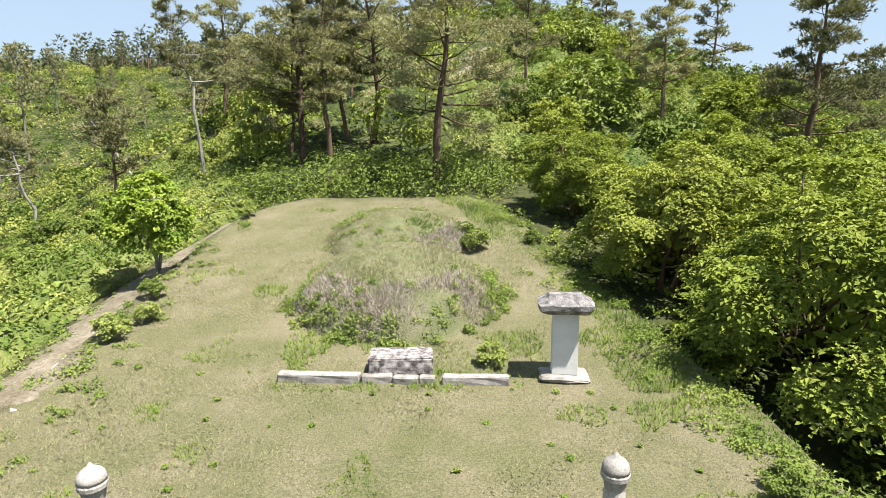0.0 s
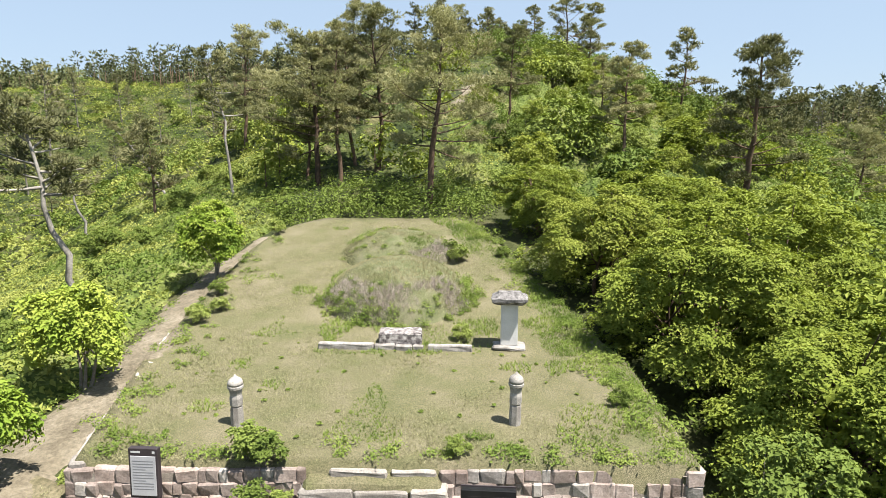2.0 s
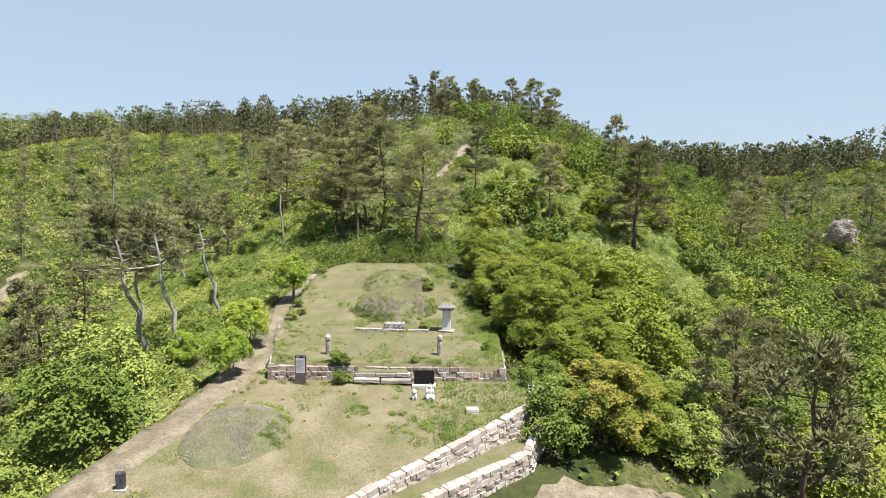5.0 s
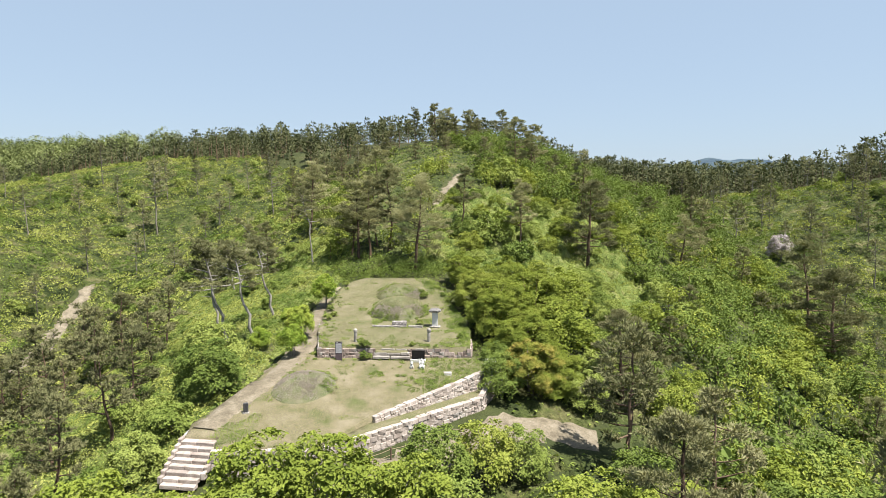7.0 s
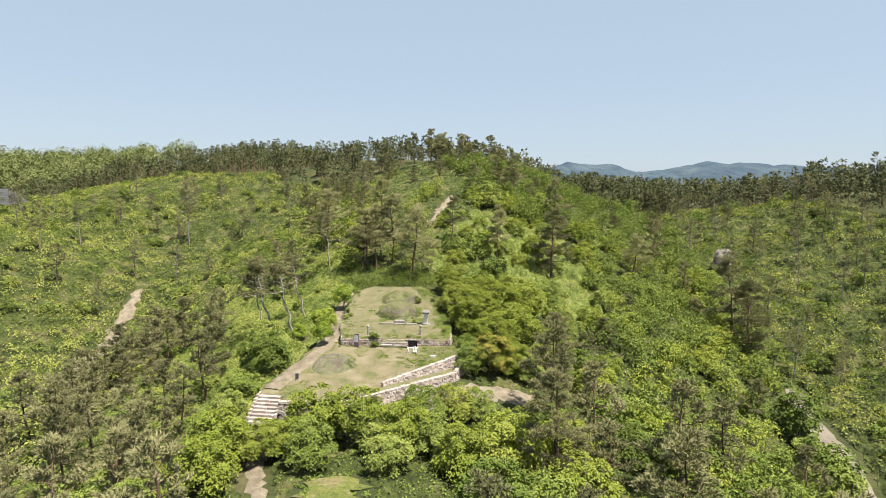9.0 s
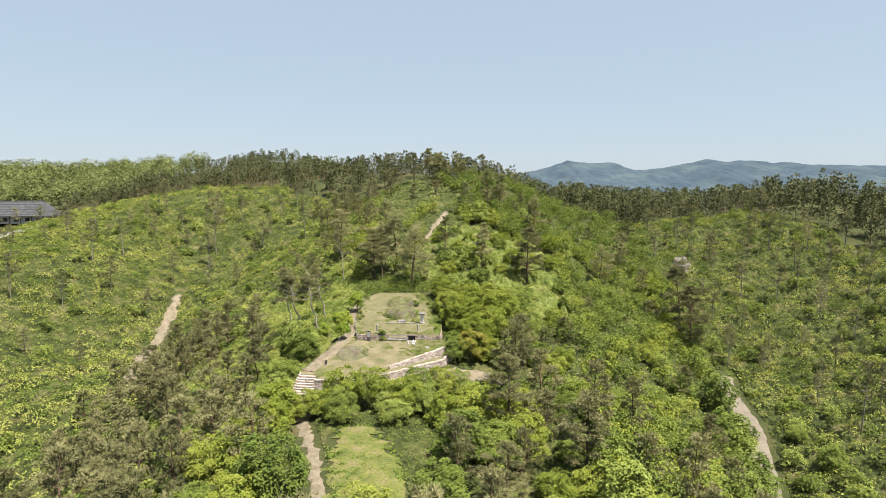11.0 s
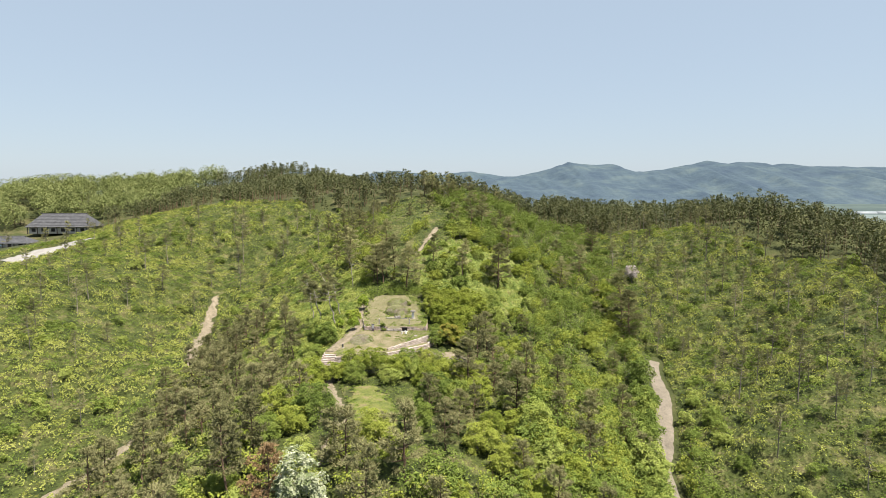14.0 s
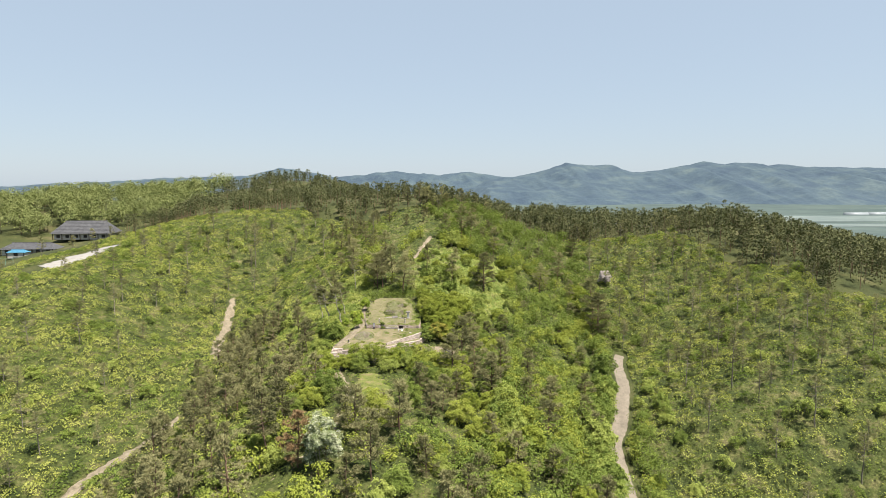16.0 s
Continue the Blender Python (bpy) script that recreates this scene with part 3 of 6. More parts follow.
def broad_parts(seed, h, radius, leaf=0.28, puffs=22, cover=1.5, trunk=0.09, low=0.08, stems=3, puff=(0.20, 0.38), spray=9, flat=0.55, squash=0.8, core=1.0):
    """Stems and crown meshes of a broadleaf tree or tall shrub: billows of foliage round an uneven crown, each one made of sprays of leaves."""
    rng = np.random.default_rng(seed)
    wood, crown = Buf(), Buf()
    s = np.linspace(0, 1, 5)
    cz, rz = h * (0.5 + low / 2), h * (1 - low) * 0.5
    spots = []
    for i in range(puffs):
        z = -0.6 + 1.6 * (i + rng.random()) / puffs
        a = i * 2.4 + rng.normal() * 0.5
        f = math.sqrt(max(0.05, 1 - z * z * 0.95))
        k = rng.uniform(0.55, 0.86)
        r = radius * rng.uniform(*puff) * (1.1 - 0.3 * max(0, z))
        c = np.array((math.cos(a) * f * radius * k, math.sin(a) * f * radius * k, cz + z * (rz - 0.55 * r) * min(1, k * 1.25)))
        spots.append((c, r, unit(np.array((math.cos(a) * f, math.sin(a) * f, z)))))
    for i in range(stems):
        e = spots[(i * 5 + 3) % puffs][0] * (0.7, 0.7, 0.95)
        off = np.array((rng.normal() * 0.06, rng.normal() * 0.06, 0))
        P = off[None] + s[:, None] * (e - off) + np.stack([np.sin(s * 3 + i) * 0.06 * radius, (np.cos(s * 4 + i) - math.cos(i)) * 0.06 * radius, -0.25 * (1 - s)], 1)
        wood.add(*tube(P, trunk * (1 - s * 0.75), 6))
        for b in range(4):
            q = rng.uniform(0.4, 0.9)
            p0 = np.array([np.interp(q, s, P[:, j]) for j in range(3)])
            p1 = spots[rng.integers(puffs)][0]
            wood.add(*tube(np.stack([p0, (p0 + p1) / 2 + (0, 0, 0.05), p1]), np.array((0.4, 0.25, 0.12)) * trunk, 4))
    for c, r, out in spots:
        shape = rng.uniform(0.7, 1.35, 3) * (1, 1, squash)
        n = max(3, int(cover * 8.2 * r * r / (0.31 * leaf * leaf * spray)))
        o = unit(rng.normal(size=(n, 3)) + out * 0.75 + (0, 0, 0.45))
        mid = c + o * r * shape * rng.uniform(0.55, 1.0, (n, 1)) * np.where(rng.random((n, 1)) < 0.15, 1.45, 1.08)
        i = np.repeat(np.arange(n), spray)
        up = unit(o * (1 - flat) + np.array((0, 0, flat)) + rng.normal(size=(n, 3)) * 0.12)
        t1 = unit(np.cross(up, unit(rng.normal(size=(n, 3)))))
        t2 = np.cross(up, t1)
        ang, rr = rng.uniform(0, 6.28, n * spray), np.sqrt(rng.random(n * spray)) * leaf * math.sqrt(spray) * 0.55
        p = mid[i] + (np.cos(ang) * rr)[:, None] * t1[i] + (np.sin(ang) * rr)[:, None] * t2[i] - up[i] * (0.35 * rr ** 2 / (leaf * math.sqrt(spray)))[:, None] + rng.normal(size=(n * spray, 3)) * leaf * 0.12
        p[:, 2] = np.maximum(p[:, 2], 0.04)
        crown.add(*leaves(p, up[i] + rng.normal(size=(n * spray, 3)) * 0.22, leaf, rng))
    # the close inner foliage that hides the stems
    m = int(260 * core)
    o = unit(rng.normal(size=(m, 3)))
    P = np.array((0, 0, cz)) + o * (radius * 0.62, radius * 0.62, rz * 0.75) * rng.uniform(0.2, 1.0, (m, 1))
    P[:, 2] = np.maximum(P[:, 2], 0.1)
    return wood, crown.add(*leaves(P, o + rng.normal(size=(m, 3)) * 0.3, radius * 0.13, rng))


def tree_kind(name, label, category, wood, crown, bark, leaf, trunk_name="trunk", crown_label=""):
    """The first of a kind of tree, far below the land; plant() copies it."""
    t = thing(name, label, category)
    part(trunk_name, wood.mesh(trunk_name, bark, smooth=True), t)
    part("crown", crown.mesh("crown", leaf), t, crown_label)
    return t


PINE = "red pine with dark needle pads and a crooked trunk"
BIG_PINES = [tree_kind("pine_tree", PINE, "tree", *pine_parts(11 + i, h, cf, sp, tf, 0.20, 6, ln, 0.5, r0, wide=0.24), M_bark, M_needle)
             for i, (h, cf, sp, tf, ln, r0) in enumerate(((11.0, 0.32, 4.0, 7500, 0.3, 0.22), (10.5, 0.34, 2.7, 4600, -0.4, 0.16), (10.0, 0.42, 2.3, 3600, 0.2, 0.14)))]
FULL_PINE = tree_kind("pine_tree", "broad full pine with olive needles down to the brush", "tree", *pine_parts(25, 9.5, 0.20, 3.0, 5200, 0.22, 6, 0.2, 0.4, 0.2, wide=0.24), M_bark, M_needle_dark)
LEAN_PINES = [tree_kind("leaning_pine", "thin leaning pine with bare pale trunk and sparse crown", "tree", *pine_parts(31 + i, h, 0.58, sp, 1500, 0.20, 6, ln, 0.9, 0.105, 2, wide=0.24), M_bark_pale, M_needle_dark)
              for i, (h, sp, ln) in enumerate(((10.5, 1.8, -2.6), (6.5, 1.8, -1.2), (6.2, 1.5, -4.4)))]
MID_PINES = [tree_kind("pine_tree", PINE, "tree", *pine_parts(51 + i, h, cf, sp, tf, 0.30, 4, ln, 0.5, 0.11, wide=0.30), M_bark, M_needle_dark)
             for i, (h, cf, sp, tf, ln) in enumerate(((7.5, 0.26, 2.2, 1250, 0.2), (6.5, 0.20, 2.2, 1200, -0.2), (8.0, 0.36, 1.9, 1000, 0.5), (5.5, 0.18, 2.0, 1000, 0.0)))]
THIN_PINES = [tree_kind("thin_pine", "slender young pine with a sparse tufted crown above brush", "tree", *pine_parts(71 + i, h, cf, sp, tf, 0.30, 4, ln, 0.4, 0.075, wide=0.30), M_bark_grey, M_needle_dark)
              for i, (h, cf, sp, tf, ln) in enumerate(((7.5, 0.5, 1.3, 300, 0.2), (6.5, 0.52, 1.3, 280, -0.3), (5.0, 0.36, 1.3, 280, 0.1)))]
BIG_BROAD = [tree_kind("maple_tree", "dense yellow-green maple with layered leaf sprays", "tree", *broad_parts(91 + i, h, r, 0.115, 46, 1.0, 0.11, -0.15, 5, (0.16, 0.30), 14, 0.66, 0.6), M_bark, M_leaf_yellow, "stem")
             for i, (h, r) in enumerate(((6.0, 3.2), (5.0, 2.8)))]
MID_BROAD = [tree_kind("broadleaf_tree", "leafy green broadleaf tree on the wooded slope", "tree", *broad_parts(111 + i, h, r, 0.29, c, 0.62, 0.08, 0.0, 2), M_bark_grey, M_leaf, "stem")
             for i, (h, r, c) in enumerate(((5.0, 2.4, 32), (4.0, 2.2, 28), (3.0, 1.9, 24), (5.6, 2.2, 32)))]
YELLOW_BROAD = [tree_kind("maple_tree", "rounded yellow-green maple with fine foliage", "tree", *broad_parts(131 + i, h, r, 0.26, c, 0.65, 0.08, 0.0, 3, flat=0.65), M_bark_grey, M_leaf_yellow, "stem")
                for i, (h, r, c) in enumerate(((4.6, 2.5, 34), (3.6, 2.1, 28)))]
FINE_BROAD = [tree_kind("broadleaf_tree", "leafy green broadleaf tree beside the terraces", "tree", *broad_parts(121 + i, h, r, 0.20, c, 0.62, 0.07, 0.0, 3, spray=11), M_bark_grey, mt, "stem")
              for i, (h, r, c, mt) in enumerate(((4.6, 2.3, 32, M_leaf), (3.2, 1.9, 28, M_leaf), (4.2, 2.2, 32, M_leaf_yellow)))]
SAPLINGS = [tree_kind("young_tree", "small young tree with bright green leaves", "tree", *broad_parts(151 + i, h, r, 0.10, 22, 1.3, 0.05, 0.22, 3, (0.24, 0.42), 10, 0.4, 1.0, 0.3), M_bark_grey, M_leaf_bright, "stem")
            for i, (h, r) in enumerate(((2.7, 0.9), (2.5, 1.05)))]
used = set()
planted = []


def plant(proto, x, y, size=1.0, turn=None, sink=0.0, group=""):
    rng = random.random
    z = float(stand(x, y)) - sink
    m = pose(x, y, z, 0, 0, turn if turn is not None else rng() * 360)
    planted.append((x, y))
    if proto not in used:
        used.add(proto)
        t = proto
        t.scale = (size,) * 3
        t.matrix_basis = m @ Matrix.Diagonal((size, size, size * 1.0, 1))
    else:
        s0 = tuple(proto.scale)
        t = copy_thing(proto, m)
        t.scale = (size,) * 3
    if group:
        t["group"] = group
    return t


# pines behind the upper terrace, and the ones that stand out on the slopes: kind, x, y, size, turn
for proto, x, y, size, turn in ((BIG_PINES[0], -0.9, 19.0, 0.98, 20), (BIG_PINES[1], -4.8, 26.4, 1.08, 80), (BIG_PINES[2], -6.7, 27.4, 0.98, 200), (BIG_PINES[1], -7.3, 24.0, 1.0, 310), (BIG_PINES[0], -8.6, 23.2, 0.92, 140),
                                (BIG_PINES[2], -9.9, 25, 0.8, 30), (BIG_PINES[2], 12.7, 25.8, 0.95, 60), (FULL_PINE, 22.2, 26.6, 1.25, 250), (BIG_PINES[1], -18.3, 37.2, 1.05, 160)):
    plant(proto, x, y, size, turn, group="pines behind the grave")


def plant_to(proto, x, y, top, turn=None, group=""):
    """Plants a tree whose tip reaches the height top."""
    return plant(proto, x, y, max(0.5, (top - float(stand(x, y))) / tip_of(proto)), turn, group=group)


def tip_of(proto):
    return max(v.co.z for v in proto.children[1].data.vertices)


for proto, x, y, top, turn in ((BIG_PINES[2], 4.8, 32.3, 15.6, 10), (BIG_PINES[1], -8.3, 38.7, 19.0, 100), (BIG_PINES[1], 15.3, 64.4, 26.2, 90), (BIG_PINES[2], 18.4, 66.0, 25.0, 30), (BIG_PINES[0], 0.6, 99.0, 32.6, 0), (BIG_PINES[1], 7.1, 101.0, 32.4, 40),
                               (FULL_PINE, 58.2, 86.1, 12.4, 30), (FULL_PINE, 42.7, 67.1, 10.8, 200), (BIG_PINES[1], 54.9, 32.5, 5.8, 20), (FULL_PINE, 55.5, 27.0, 1.5, 80), (BIG_PINES[2], 13.8, 37.3, 14.0, 250), (FULL_PINE, 33.0, 19.9, 0.4, 310),
                               (FULL_PINE, 17.9, -6.5, 3.0, 110), (FULL_PINE, 14.0, -30.0, 3.6, 70), (FULL_PINE, 12.7, -44.0, 0.0, 20), (FULL_PINE, 26.4, 6.5, -0.6, 160), (BIG_PINES[1], 46.3, 4.5, -8.0, 260), (BIG_PINES[0], 40, 42, 8.0, 20)):
    plant_to(proto, x, y, top, turn, "pines that stand out of the wood")
for x, y, top in ((-24.5, -42.5, -2.6), (-88.4, 54.8, 9.8), (-62.7, 75.1, 18.6), (89.8, 61.2, 3.6)):
    plant_to(MID_PINES[0] if y < 0 else THIN_PINES[0], x, y, top, group="scattered thin pines" if y > 0 else "pine wood on the spur")
for k, x, y, size, turn in ((0, -15.1, 25.0, 1.0, 0), (2, -23.8, 32.8, 1.0, 0), (1, -14.5, 6.1, 1.3, 0), (1, -17.3, 0.8, 1.5, 10), (1, -14.0, -1.2, 1.4, -10), (1, -20.5, 6.9, 1.2, -30), (1, -26.2, 25.5, 1.05, 10)):
    plant(LEAN_PINES[k], x, y, size, turn, group="leaning pines")
for k, x, y, size in ((0, -67.6, 90.3, 1.55), (2, -82.3, 78.4, 1.4), (1, -91.3, 82, 1.0), (1, -64.5, 52.7, 1.3), (0, -61.4, 67.4, 1.45), (0, -36.1, 74, 1.7), (0, -87.8, 96.9, 1.6), (2, -49.6, 77.6, 1.6), (0, -83.4, 50.1, 1.5), (1, -82.8, 17.3, 1.4), (1, -73.1, 40.1, 1.35),
                      (1, -60.8, -43.9, 1.35), (0, -17.2, 72.4, 1.3), (0, 89.5, 65, 1.6), (1, 95.6, 26.9, 1.6), (0, 69.8, -4, 1.5), (0, 77, -12.2, 1.6), (1, 85.5, -29.6, 1.6), (2, 61.8, 70.5, 1.8)):
    plant(THIN_PINES[k], x, y, size, group="scattered thin pines")
# maples beside the terrace, and the small trees along the path
for k, x, y, size, turn in ((1, 6.6, 6.4, 0.92, 20), (0, 8.6, 1.0, 1.0, 130), (0, 11.8, 4.2, 1.05, 250), (1, 10.2, -3.6, 1.0, 70), (1, 9.6, 9.6, 1.05, 180), (1, 5.3, 13.6, 0.8, 220), (1, 12.4, -7.4, 0.85, 200)):
    plant(BIG_BROAD[k], x, y, size, turn, group="maples beside the terrace")
for k, x, y, size, turn in ((0, -9.5, 7.2, 1.3, 0), (1, -9.7, -1.6, 1.2, 50), (1, -9.0, -6.4, 1.05, 120), (1, -11.6, 1.5, 0.8, 200), (0, -12.3, -4.5, 0.9, 90)):
    plant(SAPLINGS[k], x, y, size, turn, group="small trees along the path")
for k, x, y, size in ((0, -5.2, -26.0, 1.1), (0, -1.6, -25.6, 1.1), (1, 6.4, -19.8, 0.85), (0, -7.4, -28.2, 0.7), (1, 2.4, -26.6, 1.0)):
    plant(FINE_BROAD[2], x, y, size * 1.05, group="round maples below the walls")
for k, x, y, size in ((1, 1.2, -23.2, 0.70), (2, 3.4, -21.6, 0.85), (1, 0.6, -27.5, 0.9), (0, 8.6, -19.0, 0.7), (2, -13.5, -12, 1.0), (1, -14.6, -16, 0.9), (2, -14.4, -20.5, 0.7), (2, -15, -8, 1.0), (2, 8.0, -9.4, 0.75), (2, 7.6, -6.2, 0.6)):
    plant(FINE_BROAD[k % 2], x, y, size, group="trees round the terraces")

M_petal_green = foliage("leaves_with_few_blossoms", (0.05, 0.10, 0.02), (0.13, 0.20, 0.05), (0.80, 0.80, 0.74), 3.0, 0.15, by_object=0.0, lift=0.1)
M_leaf_orange = foliage("orange_tinged_leaves", (0.10, 0.13, 0.024), (0.23, 0.25, 0.045), (0.46, 0.33, 0.10), 0.9, 0.15, by_object=0.0, lift=0.1)
plant(tree_kind("maple_tree", "maple with orange-tinged young leaves beside the wall", "tree", *broad_parts(97, 4.6, 2.3, 0.115, 40, 1.25, 0.10, -0.05, 5, (0.16, 0.30), 14, 0.66, 0.6), M_bark_grey, M_leaf_orange, "stem"), 10.4, -8.4)
# trees that stand out: blossom, dying and bare ones, and the tall pines of the crest
for kind, label, x, y, h, r, mt in (("flowering_tree", "broadleaf tree covered with white blossom", -2.2, -69.8, 8.5, 2.6, M_petal), ("flowering_tree", "tree with pale lilac blossom on the slope", 64.6, 58.6, 6.0, 2.0, M_lilac), ("flowering_shrub", "shrub with white blossom beside the terrace", 7.6, -7.6, 2.0, 1.5, M_petal_green)):
    plant(tree_kind(kind, label, "tree", *broad_parts(int(h * 10), h, r, 0.27 if h > 3 else 0.13, 24, 1.0, 0.08, 0.15, 3), M_bark_grey, mt, "stem"), x, y)
plant(tree_kind("dying_pine", "pine with dead reddish-brown needles", "tree", *pine_parts(201, 8.0, 0.25, 2.3, 900, 0.36, 5, 0.2, 0.5, 0.12, wide=0.3), M_bark, M_brown_needle), -6.0, -68)
for k, x, y, size in ((1, -7, 99, 0.8), (2, -2, 101, 0.88), (1, 2.5, 98, 0.75), (2, 9, 100, 0.78), (1, 15, 97, 0.8), (2, -13, 98, 0.75)):
    plant(MID_PINES[(k + int(x)) % 4], x, y, size * 1.5, group="tall pines on the crest")
for k, x, y, size in ((2, -8.4, -28.6, 0.8), (0, -4.4, -30.2, 0.8), (1, 1.8, -30.5, 0.95), (0, 4.5, -27, 0.8)):
    plant(FINE_BROAD[k], x, y, size, group="trees round the terraces")


def clear_of(x, y, gap):
    return all((x - a) ** 2 + (y - b) ** 2 > gap * gap for a, b in planted)


TRACKS = [np.array(t, float) for t in (((-10, 10), (-10, 6.4), (-9.2, 1.1), (-8.9, -2.8), (-9.1, -5.1), (-9.7, -11), (-10.6, -15), (-11.2, -18.6)), ((-11.4, -22.2), (-8.6, -30), (-7.2, -34), (-4.5, -41), (-2.8, -48), (-4, -58)),
                                       ((-3.2, -23.0), (3.9, -16.9), (7.4, -13.9), (15, -12.8)), ((60.6, 21.6), (58.5, 16), (57.2, 4), (52.5, -12), (47.6, -24), (46.5, -37), (44, -60)), ((-60.5, 46), (-57, 34), (-51.4, 10.8), (-48, 3)),
                                       ((0.3, 42), (4.7, 60)), ((-2.0, -34), (0.2, -41), (1.8, -47)), ((-123, 79), (-122.6, 58), (-127, 50)), ((-43, -30), (-45.5, -39.2), (-48.8, -46.5), (-52, -62)))]
TRACK_HALF = (0.5, 0.8, 1.5, 2.0, 1.0, 0.7, 2.6, 6.0, 1.0)


def off_track(x, y, extra=0.0):
    """True where x, y keep clear of paths and terraces."""
    x, y = np.asarray(x, float), np.asarray(y, float)
    ok = ~(inside(x, y, UP) | inside(x, y, LOW))
    for line, half in zip(TRACKS, TRACK_HALF):
        for a, b in zip(line[:-1], line[1:]):
            d = b - a
            t = np.clip(((x - a[0]) * d[0] + (y - a[1]) * d[1]) / (d @ d), 0, 1)
            ok &= np.hypot(x - a[0] - t * d[0], y - a[1] - t * d[1]) > half + extra
    return ok


def scatter(count, box, gap, rule, protos, lo, hi, group, seed, weights=None):
    """Plants up to count trees in a box where rule(x, y) allows it."""
    rng = random.Random(seed)
    made = 0
    for _ in range(count * 12):
        if made >= count:
            break
        x, y = rng.uniform(box[0], box[1]), rng.uniform(box[2], box[3])
        if rule(x, y) and off_track(x, y, 1.2) and clear_of(x, y, gap):
            random.seed(seed * 1000 + made)
            plant(rng.choices(protos, weights)[0], x, y, rng.uniform(lo, hi), sink=0.1, group=group)
            made += 1


def beyond_crest(x, y):
    return y > np.interp(x, (-150, -90, -59, -25, 0, 30, 60, 75), (138, 138, 129, 100, 100, 104, 112, 116)) + 3 * np.sin(x / 6)


def right_wood(x, y):
    return x > np.interp(y, (-20, 20, 47, 60, 103, 112, 118), (175, 122, 117, 107, 100, 64, 50)) + 3 * np.sin(y / 5)


def near_top(x, y):
    return inside(np.array(x), np.array(y), ((-10.5, -23), (-12, 16), (-7, 19), (5, 19), (7.5, 8), (8.5, -20), (0, -24)))


for k, (x, y) in enumerate(((-26, 3), (-21, -9), (-29, 12), (-31, -3), (-22, 27))):
    plant(MID_PINES[k % 4], x, y, 0.95, group="pine wood on the spur")
# pine wood on the left flank of the spur, mixed wood on its right flank and in front
scatter(66, (-46, -12.5, -75, 40), 3.3, lambda x, y: x < -12.5 - 0.10 * abs(y) * (y < -22) and not (x < -39 and y < -20) and not (x < -30 and y > 18) and not (x > -33 and -14 < y < 40), MID_PINES, 0.8, 1.2, "pine wood on the spur", 1)
scatter(20, (-44, -12, 42, 100), 4.6, lambda x, y: x > -20 - (y - 24) * 0.25, MID_PINES, 0.8, 1.1, "pines on the upper spur", 2)
scatter(14, (-12, 40, 62, 108), 4.5, lambda x, y: abs(x - 3) < 26 and y > 70 - 0.3 * x, MID_PINES, 0.65, 1.0, "pines on the upper spur", 3)
scatter(21, (8, 52, -80, 60), 6.0, lambda x, y: x < 56 + 0.12 * y and not (x < 20 and y > -14), MID_PINES, 0.9, 1.45, "pines among the broadleaf wood", 4)
scatter(24, (-16, 34, -85, -26), 4.2, lambda x, y: not (-9 < x < 8 and y > -58), MID_PINES, 0.85, 1.35, "pines on the front spur", 5)
for x, y in ((14.2, -0.5), (15.6, 8.5)):
    plant(FINE_BROAD[2], x, y, 1.3, group="maples beside the terrace")
scatter(20, (9.5, 26, -20, 18), 2.5, lambda x, y: not near_top(x, y) and not (y < 1 and x < 14), FINE_BROAD, 0.7, 1.1, "broadleaf wood beside the terraces", 16)
scatter(50, (7, 54, -75, 60), 2.7, lambda x, y: x < 58 + 0.12 * y and not near_top(x, y) and not (x < 22 and -56 < y < -18), MID_BROAD + YELLOW_BROAD, 0.7, 1.25, "broadleaf wood", 6, (2, 2, 2, 2, 4, 4))
scatter(34, (2, 34, 17, 50), 2.3, lambda x, y: not near_top(x, y) and x > 2.5 - 0.02 * y, FINE_BROAD, 0.42, 0.85, "broadleaf wood", 7, (2, 3, 4))
scatter(18, (0, 34, 50, 105), 2.8, lambda x, y: x > 3 - 0.02 * y, MID_BROAD, 0.6, 1.0, "broadleaf wood", 17)
scatter(30, (-15, 22, -56, -23), 2.5, lambda x, y: not (-6.5 < x < 6.5 and -52 < y < -29), FINE_BROAD + FINE_BROAD[2:], 0.75, 1.25, "broadleaf wood", 18)
scatter(22, (-14, 32, -80, -26), 2.8, lambda x, y: x > 22 or y < -56, MID_BROAD + YELLOW_BROAD, 0.6, 1.0, "broadleaf wood", 8)
scatter(18, (-24, -10.8, -24, 34), 2.4, lambda x, y: not near_top(x, y), FINE_BROAD[1:2], 0.45, 0.8, "shrubs beside the path", 9)
scatter(150, (62, 165, -70, 110), 5.0, lambda x, y: x > 62 - 0.1 * y and not right_wood(np.array(x), np.array(y)), THIN_PINES, 0.8, 1.5, "scattered thin pines", 10)
scatter(80, (-150, -46, -60, 112), 7.0, lambda x, y: x < -48, THIN_PINES, 0.8, 1.4, "scattered thin pines", 11)
for k, y in enumerate(np.arange(-64, 10, 3.7)):
    plant(MID_BROAD[k % 4], float(np.interp(y, (-60, -37, -24, -12, 4, 16.5), (44, 46.5, 47.6, 52.5, 57.2, 58.5))) - 4.4 + 0.8 * math.sin(k * 2.3), float(y), 1.2 + 0.3 * math.sin(k * 1.7), group="trees along the road")
scatter(20, (44, 66, -60, 40), 2.6, lambda x, y: abs(x - 53) < 9, MID_BROAD, 0.55, 0.9, "trees along the road", 12)

